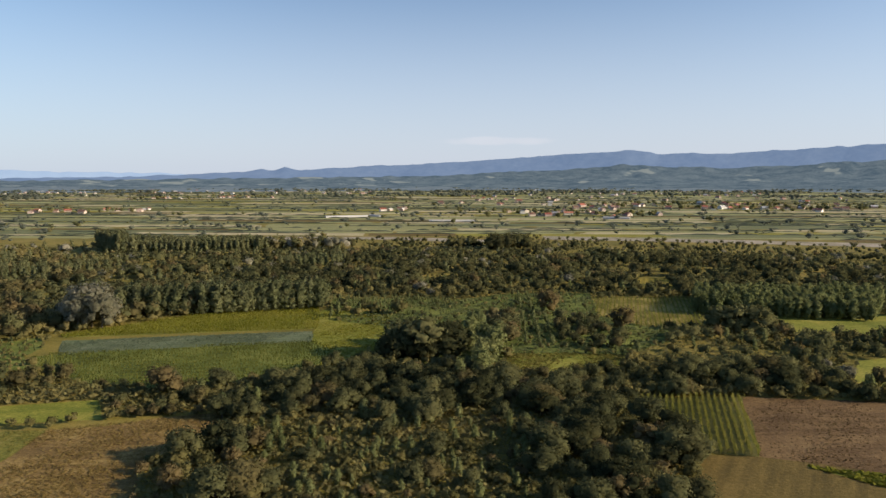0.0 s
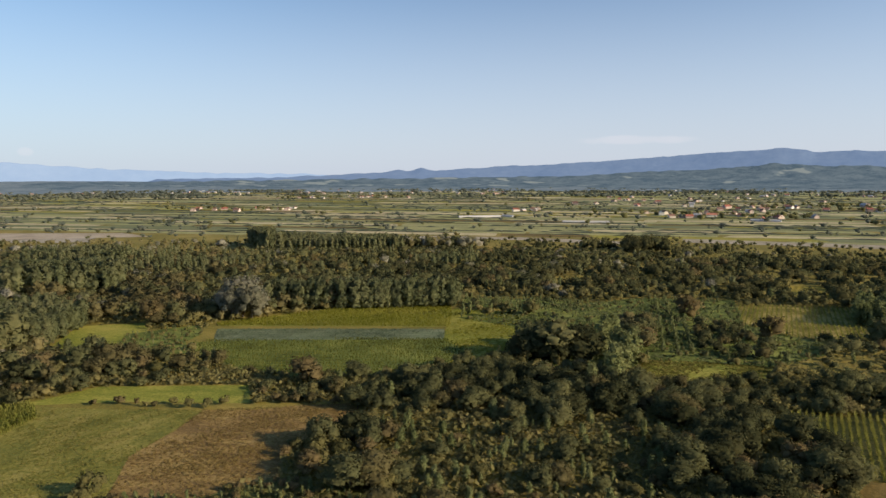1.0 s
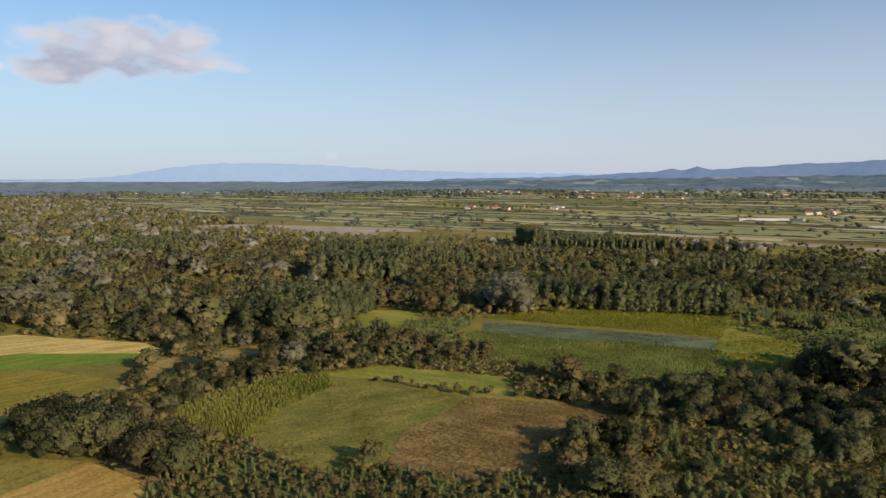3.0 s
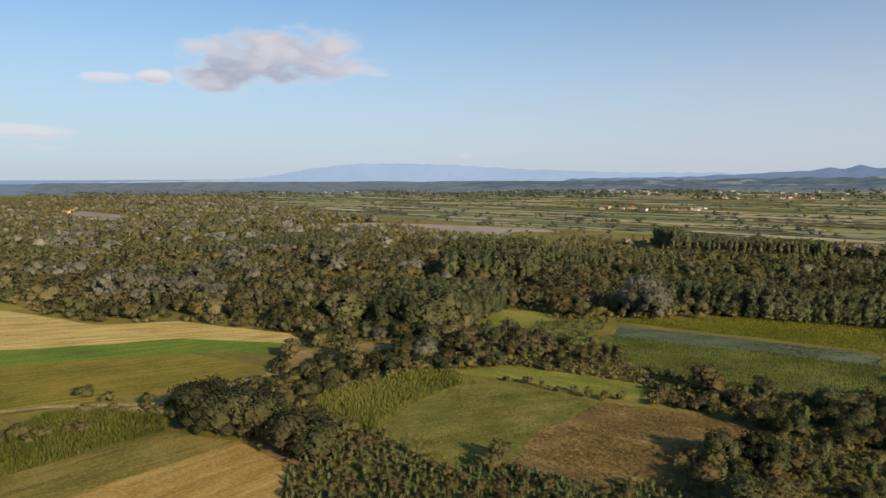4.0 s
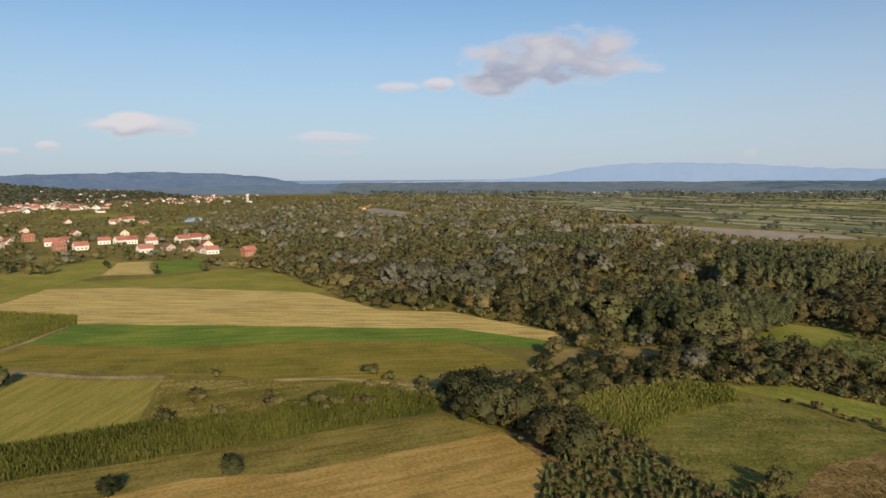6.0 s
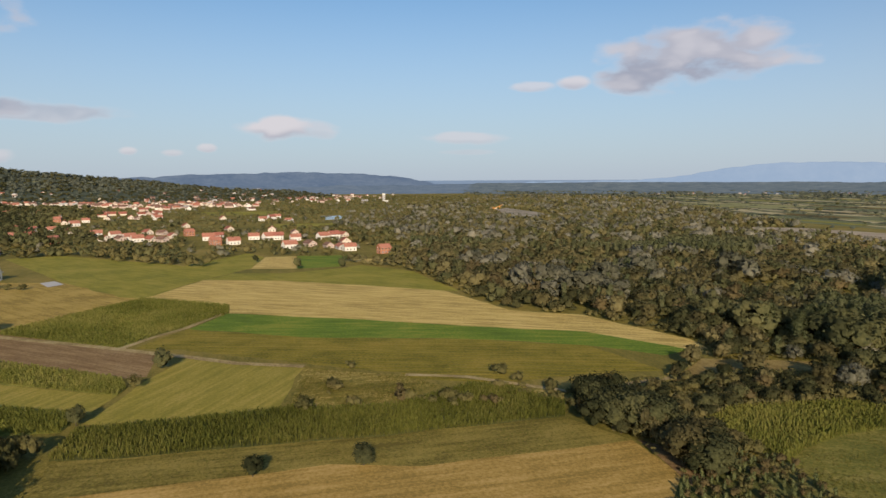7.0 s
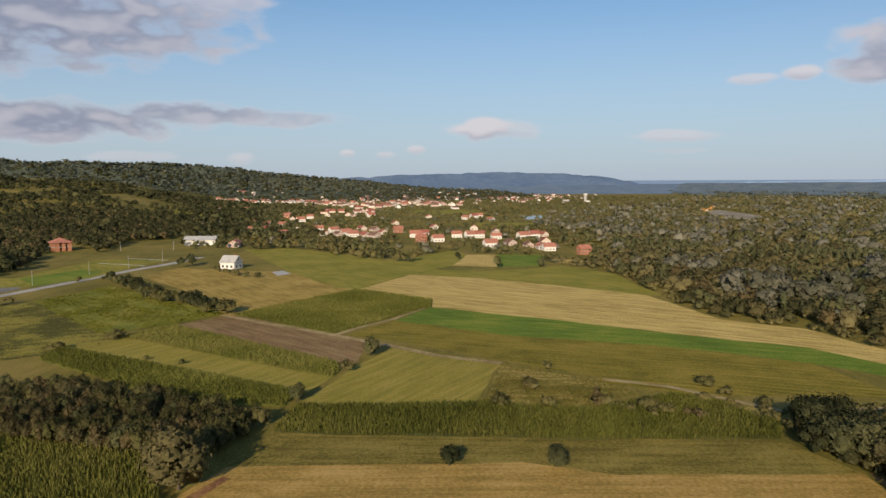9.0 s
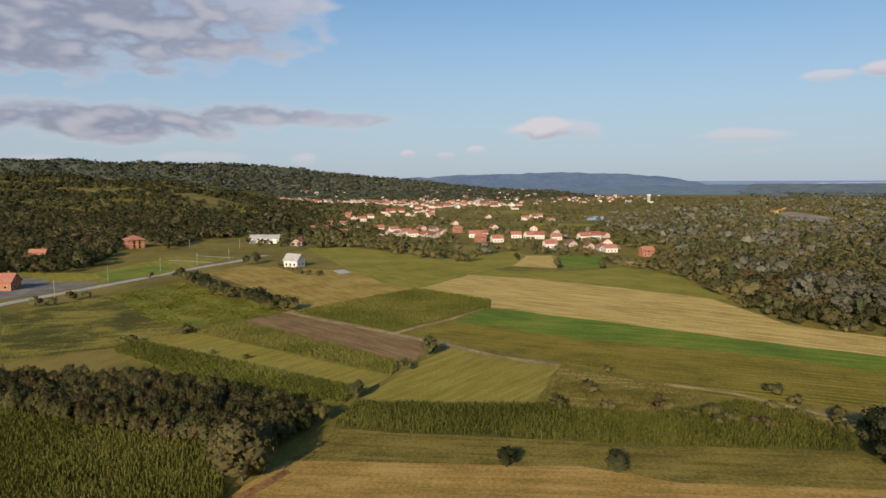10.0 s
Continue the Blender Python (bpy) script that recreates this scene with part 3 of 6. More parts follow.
def crown(kind, detail, rng):
    """A crown one metre high: lumps of foliage in the habit of the kind. detail 0 is the finest. Gives places, triangles and soft normals."""
    balls = []
    slender = kind in ("poplar", "sapling")
    if slender:
        slim = 0.115 if kind == "poplar" else 0.12
        many = {0: 10, 1: 8, 2: 5, 3: 3, 4: 1}[detail]
        for k in range(many):
            z = 0.1 + 0.84 * (k + 0.5) / many
            r = slim * (0.62 + 0.6 * math.sin(math.pi * min(1, z * 0.95) ** 0.8)) * rng.uniform(0.85, 1.15)
            balls.append((*rng.normal(0, 0.03 if many > 1 else 0, 2), z, r, max(r * 1.25, 0.62 / many)))
    else:
        many, wide, high, r0 = {"round": (15, 0.34, 0.31, 0.19), "rust": (13, 0.33, 0.31, 0.19), "oak": (15, 0.35, 0.31, 0.19), "far": (13, 0.34, 0.31, 0.2), "olive": (15, 0.34, 0.31, 0.19), "willow": (18, 0.4, 0.32, 0.17), "bush": (12, 0.48, 0.26, 0.22)}[kind]
        many = {0: many, 1: many - 2, 2: 4, 3: 2, 4: 1}[detail]
        lean = rng.normal(0, 0.05, 2)
        for k in range(many):
            up = 1 - 1.95 * (k + 0.5) / many
            turn, out = k * 2.4 + rng.uniform(-0.6, 0.6), math.sqrt(max(0.0, 1 - up * up)) * rng.uniform(0.7, 1.15)
            few = {2: 1.45, 3: 1.75, 4: 2.4}.get(detail, 1.0)
            r = r0 * rng.uniform(0.6, 1.4) * few
            hold = wide / few ** 0.8
            balls.append((math.cos(turn) * out * hold + lean[0] * up, math.sin(turn) * out * hold + lean[1] * up, 0.52 + up * high / few ** 0.7 * rng.uniform(0.85, 1.1), r, r * rng.uniform(0.8, 1.0)))
    balls = np.array(balls)
    balls[:, [2, 4]] /= (balls[:, 2] + balls[:, 4]).max()
    count = {0: 900, 1: 340, 2: 100, 3: 28, 4: 9}[detail]
    size = {0: 0.03, 1: 0.044, 2: 0.068, 3: 0.1, 4: 0.15}[detail] * {"poplar": 0.62, "sapling": 0.66, "bush": 1.15}.get(kind, 1.0)
    share = balls[:, 3] ** 2 / (balls[:, 3] ** 2).sum()
    many = count * 3
    which = rng.choice(len(balls), many, p=share)
    way = unit(rng.normal(size=(many, 3)))
    way[:, 2] = np.where(way[:, 2] < -0.35, -way[:, 2], way[:, 2])
    at = balls[which]
    p = at[:, :3] + way * np.stack([at[:, 3], at[:, 3], at[:, 4]], 1) * rng.uniform(0.8, 1.38, (many, 1))
    hidden = np.zeros(many, bool)
    for b in balls:
        hidden |= (((p[:, :2] - b[:2]) ** 2).sum(1) / b[3] ** 2 + (p[:, 2] - b[2]) ** 2 / b[4] ** 2) < 0.55
    keep = np.flatnonzero(~hidden)[:count]
    facing = unit(way[keep] + rng.normal(0, 0.42, (len(keep), 3)))
    mid = np.array([0, 0, 0.45])
    soft = unit(way[keep] * 0.35 + unit(p[keep] - mid) * 0.5 + (0, 0, 0.4) + rng.normal(0, 0.28, (len(keep), 3)))
    facing *= np.where((facing * soft).sum(1, keepdims=True) < 0, -1, 1)
    pieces, normals = [sprays(rng, p[keep], facing, size, 1.0 if slender else 0.15, False)], [np.repeat(soft, 3, 0)]
    for b in balls:
        v, t, out = puff(b, {0: 0.84, 1: 0.84, 2: 0.86}.get(detail, 0.9), rng)
        pieces.append((v, t))
        normals.append(unit(out * 0.4 + unit(v - mid) * 0.5 + (0, 0, 0.4) + rng.normal(0, 0.25, v.shape)))
    v, t = join(pieces)
    v[:, 2] = np.maximum(v[:, 2], 0.01)
    return v, t, np.concatenate(normals)


def tube(a, b, r0, r1, sides=6):
    a, b = np.array(a, float), np.array(b, float)
    way = (b - a) / np.linalg.norm(b - a)
    u = np.cross(way, (0.3, 1, 0.1))
    u /= np.linalg.norm(u)
    w = np.cross(way, u)
    k = np.arange(sides) * 2 * math.pi / sides
    ring = np.outer(np.cos(k), u) + np.outer(np.sin(k), w)
    i = np.arange(sides)
    j = (i + 1) % sides
    return np.concatenate([a + ring * r0, b + ring * r1]), np.concatenate([np.stack([i, j, j + sides], 1), np.stack([i, j + sides, i + sides], 1)])


def trunk(kind, rng):
    """Trunk with limbs for a tree one metre high."""
    if kind == "bush":
        return join([tube((0, 0, 0), (rng.normal(0, 0.15), rng.normal(0, 0.15), 0.5), 0.03, 0.012, 5) for _ in range(4)])
    high = 0.8 if kind in ("poplar", "sapling") else 0.5
    bend = rng.normal(0, 0.02, 2)
    pieces = [tube((0, 0, -0.02), (*bend, high * 0.5), 0.028, 0.02), tube((*bend, high * 0.5), (*bend * 1.5, high), 0.02, 0.008)]
    for k in range(5):
        turn, z = k * 2.4, high * rng.uniform(0.45, 0.9)
        out = 0.08 if kind in ("poplar", "sapling") else 0.22
        pieces.append(tube((*bend, z), (math.cos(turn) * out, math.sin(turn) * out, z + 0.16), 0.012, 0.004, 5))
    return join(pieces)


TREES = []                                   # kind, x, y, height, breadth
rng = np.random.default_rng(7)
OUTER = ((-60, 600), (30, 590), (36, 620), (42, 680), (47, 760), (52, 960), (57, 1400), (62, 2300), (73, 2300), (75, 1500), (84, 1100), (86, 520), (180, 520))
WEST_OPEN = [(-433, 48), (-379, 77), (-294, 82), (-253, 90), (-235, 112), (-187, 125), (-171, 119), (-155, 98), (-148, 71), (-133, 61), (-118, 68), (-97, 65), (-83, 67), (-51, 44), (-60, -53), (-90, -116), (-346, -433), (-488, -407), (-448, -206), (-513, -170), (-525, -140), (-441, -51), (-507, -15)]
OPEN.append(WEST_OPEN)
CLUSTER = [(-487, -16), (-472, 22), (-452, 57), (-424, 75), (-541, 99), (-652, 107), (-738, 58), (-697, -23)]
OPEN.append(CLUSTER)


def free(x, y, margin_polys=None):
    ok = np.ones(np.shape(x), bool)
    for poly in OPEN if margin_polys is None else margin_polys:
        ok &= ~inside(poly, x, y)
    return ok


def jittered(x0, x1, y0, y1, step):
    gx, gy = np.meshgrid(np.arange(x0, x1, step), np.arange(y0, y1, step))
    gx, gy = gx.ravel(), gy.ravel()
    return gx + rng.uniform(-0.48, 0.48, gx.size) * step, gy + rng.uniform(-0.48, 0.48, gx.size) * step


LOW_ZONES = [[(-259, 248), (-259, 274), (-233, 246), (-191, 267), (-172, 239), (-207, 216), (-231, 220)], [(-1043, 48), (-1265, 244), (-846, 170), (-736, 34)], [(-1206, 386), (-995, 420), (-714, 304), (-834, 267)], [(-516, 481), (-403, 534), (-306, 412), (-396, 369)], [(-261, 570), (50, 556), (41, 454), (-209, 458)], [(-93, 619), (326, 511), (268, 419), (-72, 478)]]
# groves in the near scrub, and even-aged poplar stands in the woods
GROVES = [[(-42, 162), (-39, 147), (19, 143), (29, 161), (-15, 177)], [(20, 158), (16, 100), (42, 100), (46, 135), (39, 157)], [(-54, 100), (-28, 100), (-34, 124), (-48, 127)], [(50, 160), (62, 195), (118, 190), (96, 160)]]
LIGHT_SCRUB = [(-42, 136), (16, 141), (14, 98), (-27, 98)]
STANDS = [([(-236, 250), (-197, 270), (-219, 304), (-259, 275)], 14.5), ([(-176, 152), (-154, 172), (-166, 212), (-200, 226), (-212, 196)], 9.5), ([(92, 252), (150, 238), (184, 284), (104, 286)], 8.0),
          ([(-215, 455), (-120, 480), (-140, 520), (-250, 500)], 15.0), ([(-300, 330), (-250, 350), (-270, 385), (-325, 360)], 11.0), ([(-420, 250), (-370, 275), (-395, 330), (-450, 300)], 12.0)]


def grow(kind, x, y, high, broad=1.0):
    TREES.append((kind, float(x), float(y), float(high), float(broad)))


for near, far, step in ((98, 190, 3.2), (190, 330, 4.3), (330, 520, 5.6), (520, 900, 8.2), (900, 1500, 12.0), (1500, 2400, 18.0)):
    xs, ys = jittered(-far, 420 if far < 1000 else 100, -20, far, step)
    d, yaw = np.hypot(xs, ys), yaw_of(xs, ys)
    edge = np.interp(yaw, [o[0] for o in OUTER], [o[1] for o in OUTER]) + 25 * lumps(xs, ys, 60)
    ok = (d >= near) & (d < far) & (yaw > -37) & (yaw < 86) & (d < edge)
    ok &= free(xs, ys)
    for poly, _ in STANDS:
        ok &= ~inside(poly, xs, ys)
    rim = ~(free(xs + 9, ys) & free(xs - 9, ys) & free(xs, ys + 9) & free(xs, ys - 9))
    grove = np.any([inside(g, xs, ys) for g in GROVES], axis=0)
    light = inside(LIGHT_SCRUB, xs, ys)
    wild, roll = lumps(xs, ys, 45), 0.6 * lumps(xs + 70, ys, 38) + 0.5 * lumps(xs, ys - 40, 13)
    for x, y, dd, a, w, r, skirt, wooded, low in zip(xs[ok], ys[ok], d[ok], yaw[ok], wild[ok], roll[ok], rim[ok], grove[ok], light[ok]):
        c = rng.uniform()
        thin = 0.1
        if dd < 190:
            if wooded:
                kind, high, thin = ("oak" if c < 0.18 else "round", rng.uniform(4.4, 6.0) + 1.3 * r, 0.5) if c < 0.62 else ("rust", rng.uniform(3.5, 5.0), 0.3) if c < 0.69 else ("bush", rng.uniform(2.5, 3.5), 0.2)
            elif low:
                kind, high = ("round", rng.uniform(2.8, 4.0)) if c < 0.04 + 0.2 * max(0, r) else ("sapling", rng.uniform(1.8, 3.8)) if c < 0.45 else ("rust", rng.uniform(1.6, 2.6)) if c < 0.52 else ("bush", rng.uniform(1.3, 2.4))
            elif a > 22:
                kind = "bush" if c < 0.62 else "rust" if c < 0.67 else "round"
                high = (rng.uniform(2.6, 4.2) + 0.8 * r if a > 38 else rng.uniform(1.7, 2.9) + 0.6 * r) * (0.75 if kind == "bush" else 1)
                thin = 0.15 if kind == "bush" else 0.4
            else:
                kind = "bush" if c < 0.55 - 0.3 * r else "sapling" if c < 0.6 - 0.3 * r else "round"
                high = rng.uniform(1.7, 3.0) if kind == "bush" else rng.uniform(3.2, 4.8) + r
                thin = 0.1 if kind == "bush" else 0.35
        elif dd < 330:
            if a > 15:
                kind = "bush" if c < 0.3 else "rust" if c < 0.34 else "poplar" if c < 0.4 + 0.15 * w else "willow" if c > 0.97 else "round"
                high = (rng.uniform(3.6, 5.4) if dd < 240 else rng.uniform(5.0, 7.5)) + 1.6 * r
                thin = 0.3
            else:
                kind = "bush" if c < 0.52 - 0.3 * r else "rust" if c < 0.55 - 0.3 * r else "sapling" if c < 0.66 - 0.3 * r else "willow" if c > 0.985 else "round"
                high = (rng.uniform(3.0, 4.6) if dd < 240 else rng.uniform(3.8, 5.6)) + 1.4 * r
                thin = 0.25
            high *= 0.62 if kind == "bush" else 1.2 if kind == "poplar" else 1
            if skirt and dd > 240:
                kind, high, thin = ("bush", rng.uniform(1.8, 3.0), 0.0) if c < 0.8 else ("round", rng.uniform(3.5, 5.0), 0.0)
        else:
            stand, silver, gap = lumps(x + 300, y, 62) + 0.3 * lumps(x, y + 90, 25), lumps(x - 200, y + 70, 33), lumps(x, y - 400, 38)
            thin = 0.08 if dd < 900 else 0.2
            if dd > 620:
                # haze by colour: extra silvery willows also pale the far woods
                kind = "willow" if c < 0.2 + 0.22 * silver else "poplar" if c < 0.42 + 0.15 * stand else "bush" if c < 0.68 else "round"
                high = (rng.uniform(6, 8.5) + 2.2 * r) * (1 + 0.25 * silver) * (0.55 if kind == "bush" else 1)
            elif gap < -0.55:
                kind, high, thin = "bush", rng.uniform(1.5, 2.6), 0.2
            elif silver > 0.45 and a > 28 and c < 0.3:
                kind, high, thin = "willow", rng.uniform(8, 11.5), 0.4
            elif stand > 0.42 and a > 8:
                kind, high, thin = ("poplar", rng.uniform(9.5, 10.5) + 2 * lumps(x, y + 500, 120), 0.0) if c < 0.75 else ("round", rng.uniform(6, 8.5), 0.0)
            else:
                kind = "willow" if c < 0.04 else "poplar" if c < 0.08 else "bush" if c < 0.36 - 0.15 * r else "rust" if c < 0.39 - 0.15 * r else "round"
                high = (rng.uniform(5.2, 7.4) + 2.3 * r) * (0.58 if kind == "bush" else 1.25 if kind == "poplar" else 1)
            if dd > 470 and a < 42:
                high *= 0.82
            if a < 36:
                high *= 0.74
            if skirt:
                kind, high, thin = ("bush", rng.uniform(2.2, 4.0), 0.0) if c < 0.75 else ("round", rng.uniform(4, 6), 0.0)
        if rng.uniform() < thin + 0.25 * max(0, -w - 0.35):
            continue
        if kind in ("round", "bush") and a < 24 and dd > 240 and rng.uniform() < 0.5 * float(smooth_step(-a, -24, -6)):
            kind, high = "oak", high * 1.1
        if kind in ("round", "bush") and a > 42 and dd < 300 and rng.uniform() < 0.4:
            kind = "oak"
        if kind == "round" and rng.uniform() < 0.12 + 0.5 * float(smooth_step(a, 18, 34)):
            kind = "olive"
        grow(kind, x, y, max(1.2, high), rng.uniform(0.95, 1.35) * (1.1 if dd > 330 else 1))

for poly, high in STANDS:
    p = np.array(poly)
    step = 3.4 if high > 9 else 2.8
    xs, ys = jittered(p[:, 0].min(), p[:, 0].max(), p[:, 1].min(), p[:, 1].max(), step)
    for x, y in zip(xs, ys):
        if inside(poly, x, y):
            grow("poplar" if high > 9 else "sapling", x, y, high * rng.uniform(0.8, 1.08) * (0.92 + 0.12 * lumps(x, y, 20)), rng.uniform(1.0, 1.35))


OPEN.remove(CLUSTER)


def undergrowth(near, far, step, high):
    """Brambles and tall weeds between the trees."""
    xs, ys = jittered(-far, far, -20, far, step)
    d, yaw = np.hypot(xs, ys), yaw_of(xs, ys)
    ok = (d >= near) & (d < far) & (yaw > -38) & (yaw < 62) & free(xs, ys)
    x, y = xs[ok], ys[ok]
    n = len(x)
    base = np.stack([x, y, rng.uniform(0.15, 1.0, n) * high * (1 + 0.4 * lumps(x, y, 7))], 1)
    facing = unit(rng.normal(0, 0.5, (n, 3)) + (0, 0, 1))
    v, t = sprays(rng, base, facing, high * 0.42)
    ob = new("undergrowth", mesh_of("undergrowth", v, t, LEAF["bush"], np.repeat(rng.uniform(0, 0.8, n), 4), normals=np.repeat(facing, 4, 0)))
    tagged(ob, "olive brambles and tall weeds under the trees", "undergrowth", kind="stuff")


undergrowth(98, 200, 0.7, 1.2)
undergrowth(200, 330, 1.7, 1.5)


def thicket(poly, step, kinds, low, high, slim=1.0):
    p = np.array(poly)
    xs, ys = jittered(p[:, 0].min(), p[:, 0].max(), p[:, 1].min(), p[:, 1].max(), step)
    for x, y in zip(xs, ys):
        if inside(poly, x, y):
            kind = kinds[int(rng.integers(len(kinds)))]
            grow(kind, x, y, rng.uniform(low, high) * (0.7 if kind == "bush" and slim == 1 else 1), rng.uniform(0.9, 1.25) * slim)


def hedge(pts, step, kinds, low, high, wide=1.5):
    for a, b in zip(pts[:-1], pts[1:]):
        n = max(1, int(math.dist(a[:2], b[:2]) / step))
        for k in range(n):
            f = (k + rng.uniform(0, 0.9)) / n
            grow(kinds[int(rng.integers(len(kinds)))], a[0] + (b[0] - a[0]) * f + rng.normal(0, wide), a[1] + (b[1] - a[1]) * f + rng.normal(0, wide),
                 rng.uniform(low, high), rng.uniform(0.9, 1.3))


thicket(SCRUB, 4.0, ["sapling", "bush", "sapling", "bush", "round"], 0.8, 2.4)
thicket([(14, 205), (24, 205), (26, 240), (16, 240)], 4.0, ["rust", "round", "olive"], 4.0, 6.5)
thicket([(36, 200), (52, 198), (60, 222), (44, 250), (38, 240)], 4.6, ["round", "oak", "olive", "bush"], 2.4, 4.4)
thicket(ROW_CROP, 2.4, ["sapling"], 1.4, 2.6)
thicket([(-16, 186), (3, 186), (5, 204), (-14, 210)], 4.5, ["round", "oak"], 6.5, 9.0)
hedge([(-110, 134), (-84, 137), (-66, 142), (-50, 146)], 3.4, ["bush", "bush", "olive", "rust"], 1.2, 2.6, 1.1)
thicket(GARDEN_W, 2.6, ["bush", "sapling", "bush"], 1.1, 1.9)
thicket(LOW, 1.5, ["bush", "sapling", "sapling", "bush", "sapling", "rust"], 1.0, 2.0)
# thickets and hedges of the open side
thicket(SCRUB_W, 3.0, ["bush"], 1.2, 2.6)
thicket(ROUGH, 12.0, ["bush", "bush", "rust"], 1.2, 2.8)
thicket([(-146, -160), (-156, -128), (-157, -93), (-148, -66), (-139, -43), (-141, -42), (-121, -47), (-120, -58), (-126, -83), (-134, -114), (-135, -150)], 2.2, ["bush", "olive", "bush", "rust", "olive", "round", "bush"], 3.0, 5.6, 0.62)
hedge([(-356, -193), (-330, -169), (-290, -134), (-278, -113), (-258, -95)], 2.6, ["oak", "bush", "round"], 3.2, 5.6)
hedge([(-152, 30), (-149, 38), (-144, 50)], 1.9, ["bush", "bush", "rust"], 1.6, 2.8, 1.2)
hedge([(-257, -201), (-261, -198), (-275, -197), (-282, -193)], 5, ["bush"], 3.0, 4.5)
hedge([(-337, -199), (-344, -198)], 4, ["bush"], 2.5, 3.5)
hedge([(-393, -153), (-358, -114)], 4, ["bush"], 2.0, 3.0)
hedge([(-509, -168), (-530, -141), (-490, -97), (-441, -51), (-433, -32)], 5, ["round", "bush", "bush"], 4.5, 7.5, 4)
hedge([(-535, -142), (-520, -103), (-494, -65)], 5, ["round", "bush"], 5, 8, 4)
hedge([(-402, -174), (-418, -166)], 5, ["round"], 6, 8)
hedge([(-490, 7), (-468, 44), (-453, 64)], 7, ["bush"], 1.6, 2.8, 3)
hedge([(-454, 75), (-430, 81), (-404, 82)], 5, ["round", "bush"], 3, 5, 4)
hedge([(-166, 51), (-159, 58), (-151, 63), (-147, 65)], 4, ["bush"], 1.6, 3.0, 3)
thicket([(-139, 65), (-142, 73), (-131, 78), (-121, 77), (-111, 80), (-100, 76), (-96, 67), (-107, 70), (-119, 70), (-127, 63)], 3.2, ["round", "olive", "oak", "round"], 5.0, 8.0)
for kind, spot, high, broad in (
        ("olive", [(-108, -48)], 11.0, 1.05), ("oak", [(-119, -4)], 4.0, 1.0), ("round", [(-119, 15)], 3.8, 1.15), ("round", [(-196, -29)], 6.0, 0.9),
        ("bush", [(-179, -33)], 3.5, 0.8), ("round", [(-154, -40)], 4.5, 0.8), ("bush", [(-152, 6)], 3.6, 0.7), ("bush", [(-151, 39)], 3.0, 1.0),
        ("bush", [(-167, 14)], 2.4, 1.3), ("bush", [(-184, 20)], 2.2, 1.2), ("bush", [(-152, 17)], 2.4, 1.1), ("bush", [(-200, -125)], 2.6, 1.8),
        ("bush", [(-215, -114)], 3.2, 1.6), ("bush", [(-190, -93)], 1.5, 1.4), ("bush", [(-185, -80)], 1.5, 1.4), ("round", [(-445, -9)], 5.0, 1.1),
        ("round", [(-407, 15)], 7.0, 0.7), ("round", [(-409, 40)], 5.5, 1.1), ("round", [(-381, -265)], 11.0, 1.1), ("bush", [(-151, 6)], 3.0, 1.2),
        ("bush", [(-165, 14)], 2.4, 1.3), ("rust", [(-153, 28)], 3.0, 1.1), ("willow", [(-119, 232)], 15.0, 1.0), ("willow", [(-114, 229)], 12.0, 1.0), ("willow", [(-122, 229)], 11.0, 1.0), ("round", [(-133, 170)], 6.5, 1.1),
        ("round", [(-6, 190)], 12.0, 1.2), ("round", [(-13, 193)], 10.0, 1.1), ("bush", [(-75, 94)], 4.0, 1.0), ("rust", [(-64, 157)], 7.0, 1.2),
        ("round", [(95, 224)], 9.0, 1.3), ("round", [(102, 222)], 9.0, 1.3), ("round", [(91, 226)], 8.0, 1.2), ("rust", [(39, 255)], 9.0, 1.0),
        ("rust", [(59, 226)], 8.0, 1.0), ("rust", [(-59, 264)], 10.0, 1.0), ("rust", [(-93, 255)], 9.0, 1.0), ("willow", [(-292, 120)], 13.0, 1.1),
        ("willow", [(-288, 125)], 12.0, 1.1), ("willow", [(-275, 126)], 11.0, 1.0), ("willow", [(-297, 110)], 13.0, 0.8), ("willow", [(-304, 155)], 12.0, 1.1),
        ("willow", [(-312, 180)], 13.0, 1.1), ("willow", [(-296, 128)], 12.0, 1.1), ("willow", [(-274, 133)], 12.0, 1.2), ("willow", [(-260, 138)], 10.0, 1.3), ("willow", [(-274, 115)], 8.0, 1.1), ("willow", [(-311, 116)], 12.0, 0.8), ("willow", [(-309, 228)], 14.0, 1.1), ("willow", [(-293, 227)], 12.0, 1.2), ("rust", [(-144, 214)], 9.0, 0.9)):
    grow(kind, spot[0][0], spot[0][1], high, broad)
for shift in (0, 4.5):
    hedge([(-118, 251 + shift), (-85, 253 + shift), (-46, 266 + shift)], 2.1, ["poplar"], 10.6, 11.8, 0.5)
hedge([(-202, 142), (-172, 157), (-153, 174)], 4.5, ["poplar", "round", "round"], 10, 13, 3)
for shift in (-3, 1, 5):
    hedge([(28 + shift, 204), (32 + shift, 250), (35 + shift, 296)], 1.6, ["sapling"], 1.5, 2.6, 0.2)
hedge([(7, 161), (12, 187), (8, 222)], 3.6, ["sapling"], 7.0, 10, 3)
hedge([(-42, 250), (-30, 250), (-14, 259)], 3.6, ["sapling", "bush"], 3.5, 5.5, 2)
thicket([(33, 485), (60, 485), (62, 512), (33, 512)], 6, ["oak", "oak", "round"], 13, 16)
thicket([(-128, 488), (-72, 488), (-68, 518), (-130, 518)], 6, ["olive", "round", "willow"], 8, 13)
thicket([(0, 495), (28, 495), (28, 512), (0, 512)], 6, ["oak", "round"], 9, 12)
for spot in ((-26, 492), (-22, 498), (-66, 505), (90, 480), (128, 470)):
    grow("oak", *spot, rng.uniform(9, 12), 1.0)

